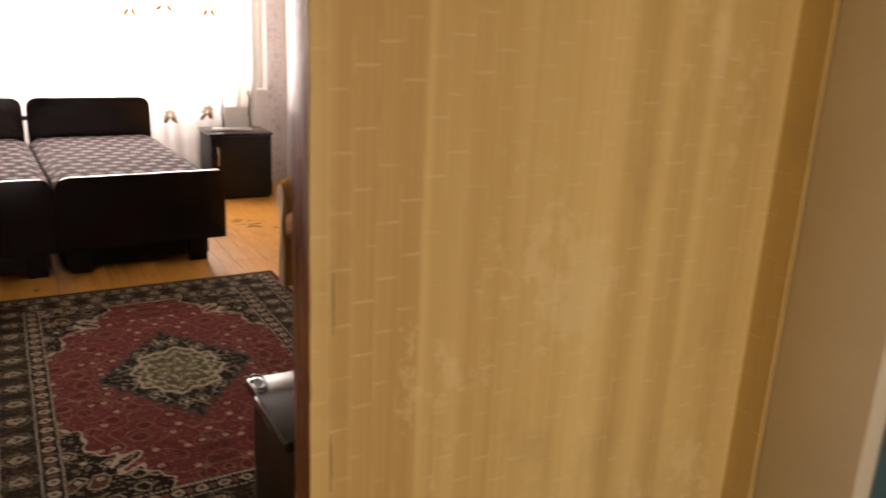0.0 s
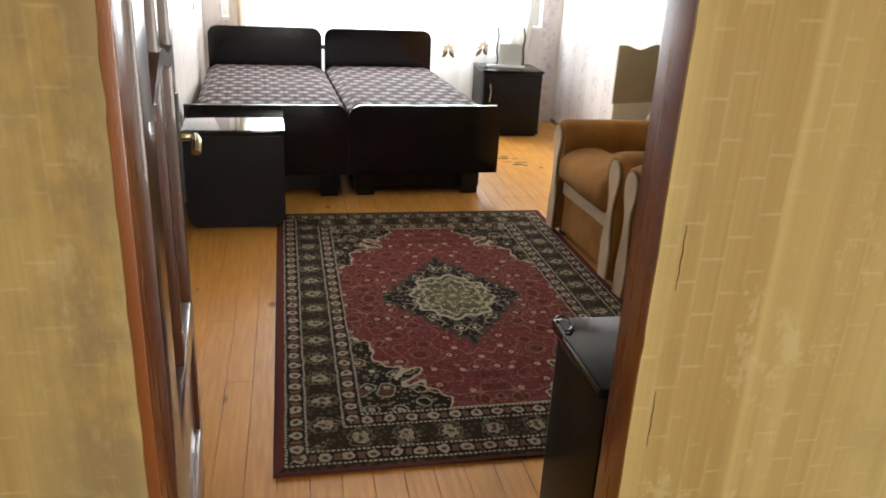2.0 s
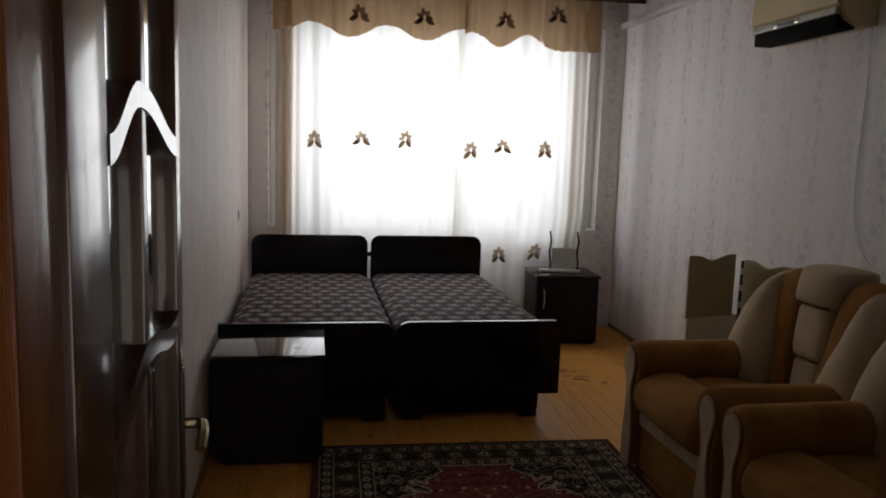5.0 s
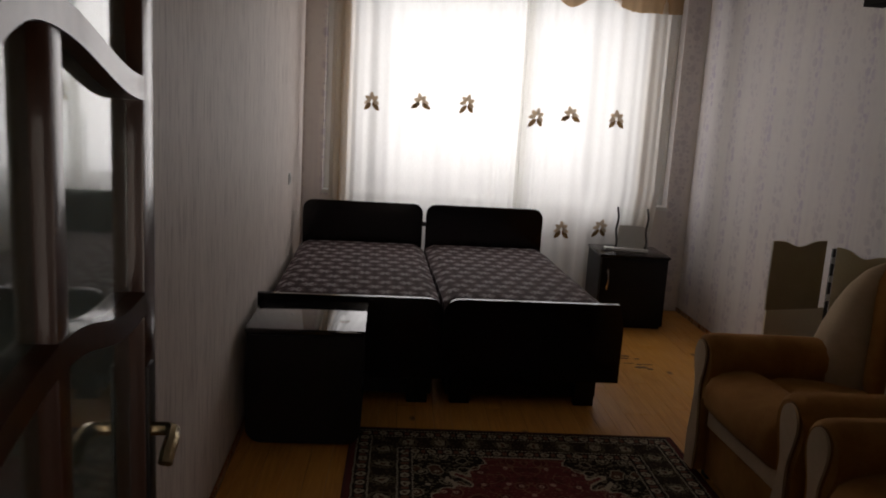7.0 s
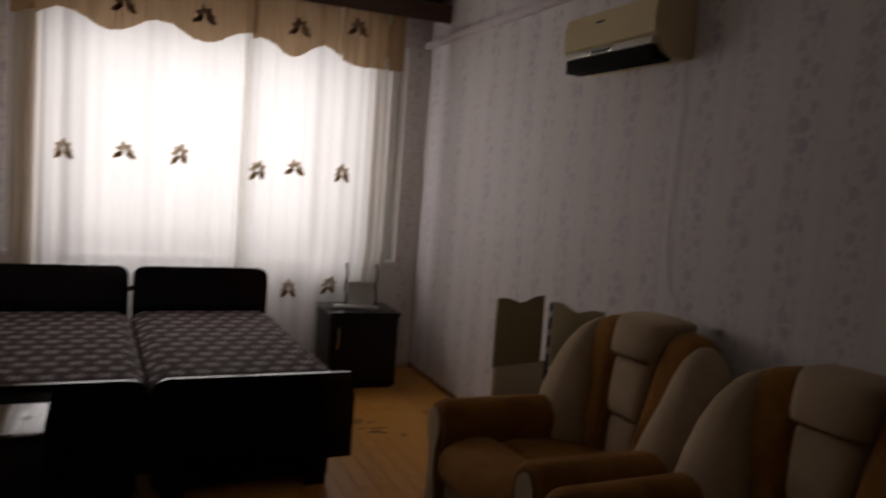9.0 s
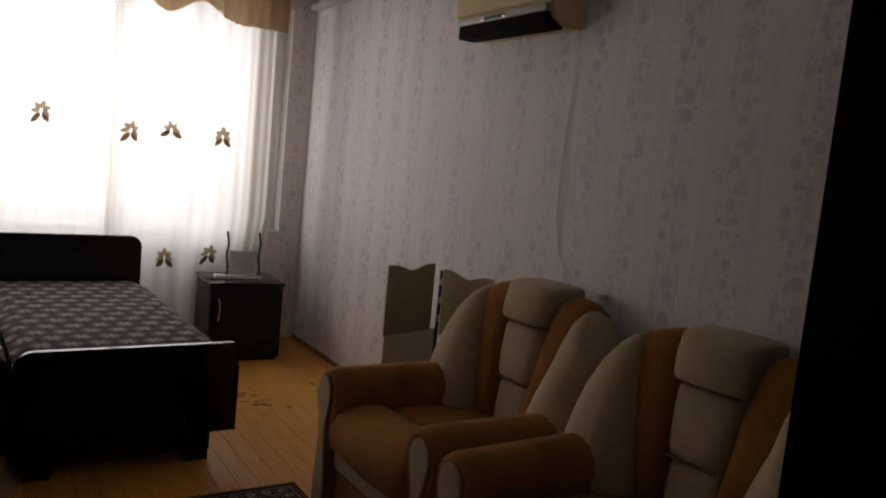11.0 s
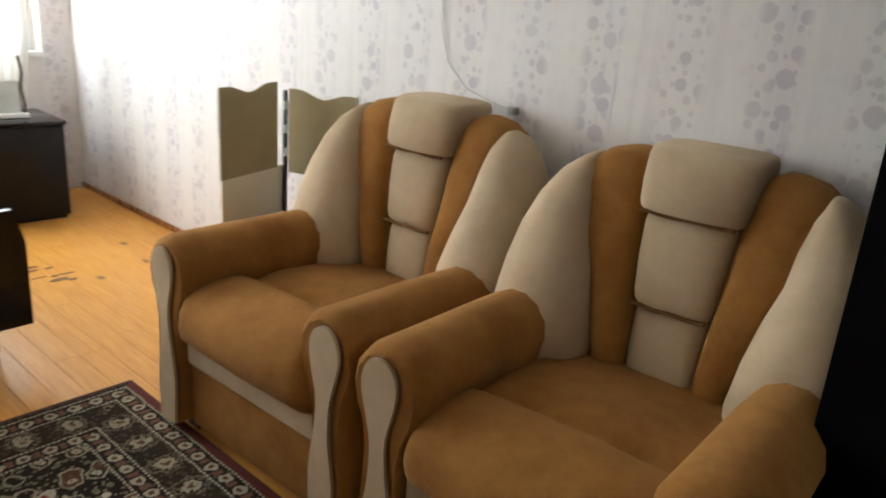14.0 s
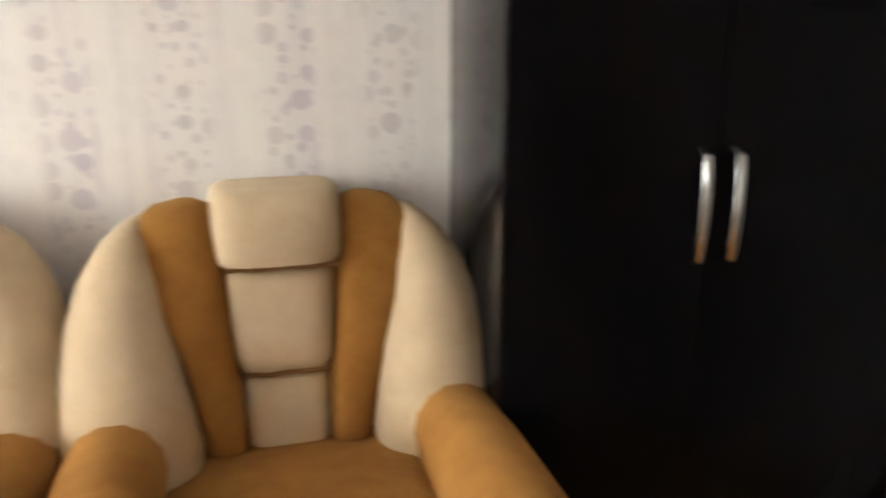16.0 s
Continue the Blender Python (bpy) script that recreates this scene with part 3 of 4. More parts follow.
# ---- the open glazed door ----
def glazed_door(m):
    """Local: x along the leaf from the hinge, y its thickness, z up."""
    W, H, T = 0.80, 2.0, 0.044
    S0, S1 = 0.165, 0.735
    d = thing("door_1", m, "open dark red-brown glazed door with curved glazing bars", "door", kind="structure")
    part("stile", cube(0, S0, 0, T, 0.01, H, bevel=0.004), DOORDARK, d)
    part("stile", cube(S1, W, 0, T, 0.01, H, bevel=0.004), DOORDARK, d)
    for z0, z1 in ((0.01, 0.20), (0.501, 0.60), (H - 0.13, H)):
        part("rail", cube(S0 + 0.001, S1 - 0.001, 0, T, z0, z1, bevel=0.004), DOORDARK, d)
    part("lower_panel", cube(S0 + 0.001, S1 - 0.001, 0.012, 0.032, 0.201, 0.50), DOORDARK, d)
    part("glass_pane", cube(S0 + 0.001, S1 - 0.001, 0.023, 0.027, 0.601, H - 0.131), FROST, d, "frosted glass pane")
    part("glazing_bar", cube(0.388, 0.424, 0.001, T - 0.001, 0.601, H - 0.131, bevel=0.004), DOORDARK, d)
    for low in (False, True):
        loops = []
        for i in range(33):
            q = i / 32
            x = S0 + 0.001 + q * (S1 - S0 - 0.002)
            u = (x - 0.36) / (0.20 if x < 0.36 else 0.385)
            z = 1.568 + 0.072 * (0.5 + 0.5 * math.cos(u * math.pi))
            if low:
                z = 1.272 - 0.055 * max(0.0, (0.36 - x) / 0.20) ** 2 - 0.030 * (0.5 - 0.5 * math.cos(max(0.0, u) * 2.6)) + 0.008 * math.sin(x * 18)
            hz = 0.017
            loops.append([(x, -0.002, z - hz), (x, T + 0.002, z - hz), (x, T + 0.002, z + hz), (x, -0.002, z + hz)])
        part("curved_bar", rings(bmesh.new(), loops), DOORDARK, d)
    for side, s in ((0.0, -1), (T, 1)):
        plt = part("handle_plate", cube(W - 0.068, W - 0.030, min(side, side + s * 0.006), max(side, side + s * 0.006), 0.90, 1.15, bevel=0.002), DARKP, d)
        part("door_handle", tube([(W - 0.055, side + s * 0.006, 1.045), (W - 0.055, side + s * 0.030, 1.045), (W - 0.062, side + s * 0.040, 1.045), (W - 0.090, side + s * 0.044, 1.042), (W - 0.118, side + s * 0.044, 1.034), (W - 0.130, side + s * 0.043, 1.022)], 0.0115), BRASS, d, "worn brass lever handle")
    return d


glazed_door(pose(0.345, -3.572, 0, 0, 0, 94.3))


# ---- beds ----
def bed(m, round_left, round_right):
    """Local: x across from the left edge, y from the footboard to the head, z up."""
    W, L = 0.905, 1.90
    b = thing("bed", m, "black lacquered single bed with a bare dark printed mattress", "bed", "pair of beds pushed together")
    rl, rr = (0.085 if round_left else 0.012), (0.085 if round_right else 0.012)
    outer = [(0.972, 0.150), (0.974, 0.470), (0.942, 0.592)] if round_left else [(W + 0.012, 0.150)] + rounded(0, W + 0.012, 0.15, 0.592, 0, 0, rr, 0)[2:-1]
    inner = rounded(-0.010, W, 0.15, 0.592, 0, 0, 0, rl)[3:] if round_left else [(-0.055, 0.592)]
    part("footboard", plate([(-0.010 if round_left else -0.055, 0.150)] + outer + inner, 0.032, "y", 0.0, 0.005), BLACK, b)
    part("headboard", plate(rounded(0, W, 0.125, 0.868, 0.01, 0.01, 0.075, 0.075), 0.032, "y", L - 0.034, 0.005), BLACK, b)
    for x0 in (0.004, W - 0.026):
        part("side_rail", cube(x0, x0 + 0.022, 0.034, L - 0.036, 0.20, 0.44, bevel=0.003), BLACKM, b)
    for x in (0.05, W - 0.16):
        for y in (0.036, L - 0.11):
            part("leg", cube(x, x + 0.11, y, y + 0.045, 0, 0.30, bevel=0.004), BLACKM, b)
    # black block added below the slats, standing in for the shade there
    part("underbed_shade_block", cube(0.03, W - 0.03, 0.085, L - 0.12, 0.035, 0.378), BLACKM, b)
    part("slat_base", cube(0.028, W - 0.028, 0.036, L - 0.036, 0.38, 0.44), BLACKM, b)
    bm = bmesh.new()
    nx, ny = 14, 24
    hx, y0, y1, z0, z1 = W / 2 + 0.004, 0.036, L - 0.038, 0.442, 0.575
    rows = []
    for j in range(ny + 1):
        v = j / ny
        row = []
        for i in range(nx + 1):
            u = i / nx
            e = min(u, 1 - u, 0.09) / 0.09
            f = min(v, 1 - v, 0.05) / 0.05
            drop = 0.035 * ((1 - e) ** 2 + (1 - f) ** 2)
            row.append((W / 2 + (u - 0.5) * 2 * hx, y0 + v * (y1 - y0), z1 - drop + 0.004 * noise.noise((u * 5, v * 9, x0))))
        rows.append(row)
    top = [[bm.verts.new(p) for p in r] for r in rows]
    for a, c in zip(top, top[1:]):
        for i in range(nx):
            bm.faces.new((a[i], a[i + 1], c[i + 1], c[i]))
    edge = [e for e in bm.edges if e.is_boundary]
    ext = bmesh.ops.extrude_edge_only(bm, edges=edge)
    low = [g for g in ext["geom"] if isinstance(g, bmesh.types.BMVert)]
    for v in low:
        v.co.z = z0
    part("mattress", bm, TICK, b, "thin mattress in dark cloth printed with pale sprigs")
    if round_right:
        part("connector", cube(W - 0.01, W + 0.03, L - 0.045, L - 0.036, 0.70, 0.735, bevel=0.002), BLACKM, b)
    return b


_bed_turn = pose(1.84, 0, 0, 0, 0, 2.4)
bed(_bed_turn @ pose(-0.915, 0, 0), True, False)
bed(_bed_turn @ pose(-1.845, -0.004, 0), False, True)


# ---- black bedside cabinet at the foot of the bed ----
def foot_cabinet(m):
    c = thing("bedside_cabinet", m, "small black bedside cabinet with glossy top at the bed's foot", "bedside cabinet")
    part("body", plate(rounded(0.0, 0.53, 0.006, 0.535, 0.07, 0.07, 0.0, 0.0), 0.52, "y", 0.012, 0.004), BLACKM, c)
    part("front_panel", plate(rounded(0.012, 0.518, 0.014, 0.525, 0.06, 0.06, 0.0, 0.0), 0.010, "y", 0.0, 0.003), BLACKM, c)
    part("top", cube(-0.006, 0.536, -0.006, 0.538, 0.536, 0.560, bevel=0.004), GLOSS, c, "glossy black top")
    for x in (0.09, 0.40):
        for y in (0.05, 0.46):
            part("foot", cube(x, x + 0.04, y, y + 0.04, 0, 0.007), BLACKM, c)
    return c


foot_cabinet(pose(-0.008, -0.612, 0, 0, 0, 1.5))


# ---- nightstand by the window ----
def nightstand(m):
    c = thing("nightstand", m, "black nightstand with a metal bow handle beside the curtain", "nightstand")
    W, D, H = 0.525, 0.47, 0.575
    part("body", cube(0, W, 0.018, D, 0.02, H - 0.022, bevel=0.003), BLACKM, c)
    part("top", cube(-0.008, W + 0.008, -0.004, D, H - 0.021, H, bevel=0.003), BLACK, c)
    d = part("door", cube(0.006, W - 0.006, 0.0, 0.017, 0.035, H - 0.026, bevel=0.003), BLACKM, c)
    part("handle", tube([(0.055, 0.0, 0.47), (0.055, -0.022, 0.46), (0.058, -0.030, 0.40), (0.058, -0.030, 0.36), (0.055, -0.022, 0.31), (0.055, 0.0, 0.30)], 0.008), CHROME, d, "bright metal bow handle")
    part("plinth", cube(0.02, W - 0.02, 0.03, D - 0.02, 0, 0.021), BLACKM, c)
    return c


nightstand(pose(2.195, 1.70, 0, 0, 0, -1.5))


def scallop(x0, x1, z0, z1, dip=0.03):
    """Outline of a mirror leaf with a curved top edge."""
    n, out = 14, [(x0, z0), (x1, z0)]
    for i in range(n + 1):
        u = i / n
        f = 0.0 if abs(u - 0.5) > 0.36 else (0.5 + 0.5 * math.cos((u - 0.5) / 0.36 * math.pi))
        out.append((x1 + (x0 - x1) * u, z1 - dip * f))
    return out


def table_mirror(m):
    """A mirror leaf standing on the nightstand between two dark wavy posts."""
    t = thing("table_mirror", m, "small glass stand with dark wavy posts on a white base", "glass stand")
    part("base", cube(-0.20, 0.13, -0.06, 0.06, 0, 0.022, bevel=0.004), WHITE, t)
    for x in (-0.115, 0.115):
        part("post", tube([(x + 0.006 * math.sin(i * 0.9), 0.0, 0.022 + 0.32 * i / 12) for i in range(13)], 0.008), DARKP, t)
    part("lower_board", cube(-0.10, 0.10, -0.004, 0.010, 0.023, 0.20, bevel=0.002), GREYB, t)
    g = part("glass_leaf", plate(scallop(-0.10, 0.10, 0.023, 0.34), 0.004, "y", 0.012), GLASS, t, "clear glass leaf with a curved top")
    g.visible_shadow = False
    return t


table_mirror(pose(2.47, 1.90, 0.575, -4, 0, -8))


# ---- dressing table with loose mirror leaves, beside the armchair ----
def dressing_table(m):
    t = thing("dressing_table", m, "low brown dressing table with cream back board behind the armchair", "dressing table")
    part("top", cube(0, 0.40, -0.42, 0, 0.42, 0.45, bevel=0.010), DOORWOOD, t)
    part("back_board", cube(0.01, 0.39, -0.012, 0.0, 0.451, 0.66, bevel=0.002), CREAM, t)
    for x in (0.02, 0.35):
        for y in (-0.40, -0.05):
            part("leg", cube(x, x + 0.035, y, y + 0.035, 0, 0.42, bevel=0.003), DOORWOOD, t)
    return t


dressing_table(pose(2.56, -0.20, 0, 0, 0, 15))


def mirror_leaf(m, label):
    t = thing("mirror_leaf", m, label, "mirror", "loose mirror leaves")
    part("face_board", plate(scallop(0, 0.34, 0, 0.36), 0.005, "y", -0.010), HARDB, t)
    part("backing", plate(scallop(0.001, 0.339, 0.001, 0.359), 0.008, "y", -0.004), GREYB, t)
    return t


_h = thing("hinge_post", pose(2.936, -0.118, 0.0), "dark hinge post with pale joints between the mirror leaves", "hinge")
part("post", cube(-0.008, 0.008, -0.008, 0.008, 0.40, 0.98, bevel=0.002), DARKP, _h)
for z in (0.70, 0.80, 0.90):
    part("joint", cube(-0.012, 0.012, -0.012, -0.0085, z, z + 0.035), GREYB, _h)
mirror_leaf(pose(2.545, -0.235, 0.662, 0, 0, 16), "olive-beige mirror back with curved top edge above a cream board")
mirror_leaf(pose(2.946, -0.14, 0.632, 0, 0, -74), "olive-beige mirror back with curved top edge by the wall")


# ---- armchairs ----
def soft_line(pts, n=3):
    """A smooth curve through the points of an open outline."""
    out = []
    for i in range(len(pts) - 1):
        p = [Vector(pts[min(max(i + k, 0), len(pts) - 1)]) for k in (-1, 0, 1, 2)]
        for j in range(n):
            t = j / n
            q = 0.5 * (2 * p[1] + (p[2] - p[0]) * t + (2 * p[0] - 5 * p[1] + 4 * p[2] - p[3]) * t * t + (3 * p[1] - p[0] - 3 * p[2] + p[3]) * t ** 3)
            out.append((q.x, q.y))
    return out + [tuple(pts[-1])]



def armchair(m, label):
    """Local: front towards -y, x across, z up."""
    c = thing("armchair", m, label, "armchair", "two matching armchairs")
    part("seat_base", cube(-0.335, 0.335, -0.43, 0.40, 0.03, 0.335, bevel=0.012), BROWNC, c)
    part("front_band", cube(-0.315, 0.315, -0.462, -0.42, 0.250, 0.345, bevel=0.016, seg=3), BEIGEC, c, "beige velour band below the cushion")
    part("front_panel", cube(-0.315, 0.315, -0.446, -0.42, 0.03, 0.249, bevel=0.008), BROWNC, c)
    # cushion with a rolled front and slight tufts
    bm = bmesh.new()
    prof = [(-0.43, 0.335), (-0.478, 0.340), (-0.506, 0.365), (-0.516, 0.405), (-0.510, 0.450), (-0.488, 0.487), (-0.44, 0.512), (-0.38, 0.524), (-0.31, 0.526), (-0.265, 0.518), (-0.240, 0.504), (-0.222, 0.492), (-0.205, 0.488), (-0.185, 0.493), (-0.15, 0.499), (-0.08, 0.500), (0.0, 0.494), (0.10, 0.484), (0.20, 0.474), (0.27, 0.466), (0.28, 0.34)]
    nx = 24
    loops = []
    for y, z in prof:
        row = []
        for i in range(nx + 1):
            u = i / nx * 2 - 1
            e = max(0.0, abs(u) - 0.80) / 0.20
            up = z > 0.445
            crown = 0.016 * (1 - u * u) if up else 0.0
            tuft = sum(0.030 * math.exp(-(((u * 0.322 - tx) / 0.028) ** 2 + ((y + 0.20) / 0.03) ** 2)) for tx in (-0.13, 0.0, 0.13)) + 0.007 * math.exp(-((y + 0.20) / 0.016) ** 2) if up else 0
            bulge = -0.012 * (1 - u * u) if y < -0.44 else 0.0
            row.append((u * 0.322, y + 0.055 * e * e * (1 if y < -0.40 else 0) + bulge, z + crown - (0.045 * e * e if up else 0) - tuft + 0.003 * noise.noise((u * 3, y * 8, 2.0))))
        loops.append(row)
    rings(bm, loops, closed=False)
    part("seat_cushion", bm, BROWNC, c, "brown velour seat cushion")
    # arms: rolled top, side, carved-looking front plate
    for s in (-1, 1):
        bm = bmesh.new()
        sec = [(0.315, 0.04), (0.312, 0.36), (0.292, 0.44), (0.266, 0.50), (0.256, 0.55), (0.264, 0.60), (0.292, 0.640), (0.335, 0.662), (0.385, 0.662), (0.430, 0.640), (0.462, 0.600), (0.472, 0.55), (0.462, 0.50), (0.440, 0.455), (0.428, 0.38), (0.440, 0.20), (0.436, 0.04)]
        loops = []
        for y, k in ((-0.486, 0.70), (-0.490, 0.84), (-0.478, 0.95), (-0.445, 1.01), (-0.30, 1.0), (-0.12, 0.995), (0.02, 0.985), (0.10, 0.96), (0.16, 0.90), (0.21, 0.80), (0.25, 0.66), (0.40, 0.60)):
            loops.append([(s * (0.376 + (x - 0.368) * k), y, (0.40 + (z - 0.40) * (0.45 + 0.55 * k)) if z > 0.4 else z) for x, z in sec])
        rings(bm, loops)
        a = part("arm", bm, BROWNC, c, "rolled brown velour arm")
        front = [(0.300, 0.035), (0.290, 0.20), (0.312, 0.33), (0.318, 0.42), (0.296, 0.50), (0.288, 0.555), (0.300, 0.595), (0.335, 0.618), (0.375, 0.612), (0.402, 0.575), (0.405, 0.53), (0.388, 0.47), (0.370, 0.40), (0.372, 0.30), (0.392, 0.18), (0.390, 0.035)]
        front = soft_line(front)
        p = part("arm_front", plate([(s * (0.378 + (x - 0.345) * 0.92), z * 1.02) for x, z in front], 0.018, "y", -0.503, 0.007), BEIGEC, a, "beige velour scroll-shaped front")
        part("piping", tube([(s * (0.378 + (x - 0.345) * 0.92), -0.488, z * 1.02) for x, z in front], 0.006, 6), PIPING, p)
    # back: shell, wings, stripes and three stacked cushions
    part("back_shell", loft_z([(0, 0.40, 0.05, 0.41, 0.06), (0, 0.40, 0.50, 0.42, 0.08), (0, 0.42, 0.75, 0.40, 0.09), (0, 0.44, 0.92, 0.34, 0.085), (0, 0.45, 1.0, 0.24, 0.07), (0, 0.455, 1.03, 0.18, 0.04)], 28, 3), BEIGEC, c)
    for s in (-1, 1):
        w = [(0.318, 0.20, 0.44, 0.128, 0.11), (0.324, 0.205, 0.52, 0.138, 0.145), (0.332, 0.225, 0.62, 0.134, 0.155), (0.338, 0.255, 0.72, 0.121, 0.150), (0.342, 0.285, 0.82, 0.099, 0.138), (0.330, 0.315, 0.91, 0.081, 0.122), (0.313, 0.335, 0.98, 0.052, 0.095), (0.300, 0.345, 1.015, 0.024, 0.06), (0.290, 0.35, 1.03, 0.008, 0.03)]
        part("wing", loft_z([(s * (a + 0.022), b, z, hx * 1.06, hy) for a, b, z, hx, hy in w], 24, 2.5), BEIGEC, c, "bulging beige velour wing")
        w = [(0.140, 0.28, 0.42, 0.050, 0.09), (0.150, 0.285, 0.52, 0.056, 0.115), (0.164, 0.300, 0.62, 0.064, 0.122), (0.182, 0.318, 0.72, 0.074, 0.118), (0.210, 0.338, 0.85, 0.097, 0.114), (0.232, 0.352, 0.95, 0.106, 0.108), (0.232, 0.362, 1.01, 0.094, 0.090), (0.218, 0.367, 1.045, 0.066, 0.060), (0.205, 0.372, 1.060, 0.022, 0.025)]
        part("stripe", loft_z([(s * a, b + 0.012, z, hx, hy) for a, b, z, hx, hy in w], 24, 3.0), BROWNC, c, "brown velour stripe of the backrest")
    for z0, z1, hw0, hw1, y0, y1, d in ((0.42, 0.668, 0.094, 0.104, 0.285, 0.315, 0.085), (0.670, 0.920, 0.112, 0.126, 0.312, 0.345, 0.102), (0.922, 1.088, 0.142, 0.150, 0.338, 0.378, 0.124)):
        secs = []
        for u, k in ((0, 0.82), (0.04, 0.93), (0.14, 1.0), (0.5, 1.04), (0.86, 1.0), (0.96, 0.9), (1, 0.72)):
            secs.append((0, y0 + (y1 - y0) * u, z0 + (z1 - z0) * u, (hw0 + (hw1 - hw0) * u) * (0.65 + 0.36 * k), d * k))
        part("back_cushion", loft_z(secs, 28, 4.0), BEIGEC, c, "padded beige velour back cushion")
    for z, hw, y in ((0.669, 0.112, 0.223), (0.921, 0.140, 0.236)):
        part("seam", tube([((-hw + 2 * hw * i / 8) * 0.9, y + 0.002 * math.sin(i * 2.1), z + 0.002 * math.sin(i * 1.7)) for i in range(9)], 0.006, 6), PIPING, c)
    for x in (-0.34, 0.34):
        for y in (-0.40, 0.36):
            part("foot", cube(x - 0.03, x + 0.03, y - 0.03, y + 0.03, 0, 0.042), DARKP, c)
    # the seat is a little shallower than its outline above
    for ob in c.children_recursive:
        for v in ob.data.vertices:
            if v.co.y < 0:
                v.co.y *= 0.91
    return c


CH = "ochre-brown and beige velour armchair with rolled arms"
armchair(pose(2.50, -1.102, 0, 0, 0, -88), CH + " beside the mirrors")
armchair(pose(2.53, -2.055, 0, 0, 0, -86), CH + " beside the black wardrobe")


# ---- wardrobe ----
def wardrobe(m):
    """Local: x along the front from its left edge, front at y=0, z up."""
    w = thing("wardrobe", m, "tall black lacquered two-door wardrobe with metal handles", "wardrobe")
    W, D, H = 0.93, 0.53, 2.25
    part("side_panel", cube(0, 0.018, 0.02, D, 0, H, bevel=0.002), SIDEL, w, "black lacquered side that mirrors the wallpaper")
    part("side_panel", cube(W - 0.018, W, 0.02, D, 0, H, bevel=0.002), BLACK, w)
    part("top_panel", cube(0.019, W - 0.019, 0.02, D, H - 0.02, H), BLACK, w)
    part("back_panel", cube(0.019, W - 0.019, D - 0.012, D, 0.06, H - 0.021), BLACKM, w)
    part("plinth", cube(0.019, W - 0.019, 0.03, 0.05, 0, 0.07), BLACKM, w)
    for x0, x1, hx in ((0.002, W / 2 - 0.0015, W / 2 - 0.038), (W / 2 + 0.0015, W - 0.002, W / 2 + 0.038)):
        d = part("door", cube(x0, x1, 0, 0.019, 0.072, H - 0.003, bevel=0.002), WARDF, w)
        part("handle", tube([(hx, 0.0, 1.20), (hx, -0.024, 1.19), (hx, -0.032, 1.14), (hx, -0.034, 1.08), (hx, -0.032, 1.02), (hx, -0.024, 0.965), (hx, 0.0, 0.955)], 0.0095), CHROME, d, "curved metal bar handle")
    part("filler_panel", cube(W + 0.001, W + 0.125, 0.004, 0.022, 0.0, H, bevel=0.002), WARDF, w)
    return w


wardrobe(pose(2.53, -2.49, 0, 0, 0, -90))


# ---- low dark cabinet behind the door jamb ----
def low_cabinet(m):
    c = thing("low_cabinet", m, "low dark cabinet with a glossy black top beside the doorway", "cabinet")
    part("body", cube(0.012, 0.60, 0, 0.298, 0.02, 0.672, bevel=0.003), BLACKM, c)
    part("top", cube(0.0, 0.615, -0.002, 0.318, 0.673, 0.700, bevel=0.006), BLACK, c)
    part("edge_trim", cube(-0.006, 0.001, 0.0, 0.225, 0.676, 0.697, bevel=0.002), GLOSS, c)
    part("corner_handle", tube([(0.006, 0.311, 0.704), (0.022, 0.316, 0.706), (0.036, 0.303, 0.706), (0.034, 0.265, 0.706), (0.018, 0.243, 0.706), (0.006, 0.245, 0.704)], 0.003, 6), BLACK, c)
    part("finger_slot", plate([(0.012, 0.255), (0.022, 0.247), (0.030, 0.263), (0.031, 0.296), (0.024, 0.306), (0.012, 0.301)], 0.003, "z", 0.6995), DARKP, c)
    part("plinth", cube(0.03, 0.58, 0.02, 0.28, 0, 0.021), BLACKM, c)
    return c


low_cabinet(pose(1.165, -3.538, 0, 0, 0, 0))


# ---- air conditioner and its cable ----
def air_conditioner(m):
    """Local: x along the wall, y out of the wall towards -y, z up."""
    a = thing("air_conditioner", m, "yellowed white wall-mounted air conditioner with its flap open", "air conditioner")
    prof = [(0, 0.0), (-0.10, 0.0), (-0.155, 0.03), (-0.185, 0.075), (-0.195, 0.14), (-0.19, 0.22), (-0.165, 0.262), (-0.12, 0.275), (0, 0.275)]
    bm = bmesh.new()
    rings(bm, [[(x, y, z) for y, z in prof] for x in (0.02, 0.75)])
    part("body", bm, ACW, a)
    for x0, x1 in ((0.0, 0.0195), (0.7505, 0.77)):
        bm = bmesh.new()
        rings(bm, [[(x, y * 0.97, z * 0.98 + 0.002) for y, z in prof] for x in (x0, x1)])
        part("end_cap", bm, ACW, a)
    part("outlet", cube(0.025, 0.735, -0.192, -0.09, -0.014, 0.052, bevel=0.004), SLOT, a, "dark air outlet")
    part("flap", cube(0.015, 0.745, -0.203, -0.188, 0.053, 0.085, bevel=0.004), ACF, a, "pale grey outlet flap")
    part("front_panel", plate([(-0.186, 0.086), (-0.206, 0.10), (-0.208, 0.20), (-0.192, 0.258), (-0.178, 0.262)], 0.75, "x", 0.012, 0.004), ACW, a)
    for x in (0.235, 0.42):
        part("display", cube(x, x + 0.035, -0.2065, -0.2032, 0.055, 0.080, bevel=0.001), CHROME, a, "bright silver badge")
    part("display", cube(0.272, 0.418, -0.2060, -0.2032, 0.057, 0.072, bevel=0.001), DARKP, a, "dark display strip")
    part("badge", cube(0.30, 0.365, -0.2095, -0.2065, 0.20, 0.211), DARKP, a)
    return a


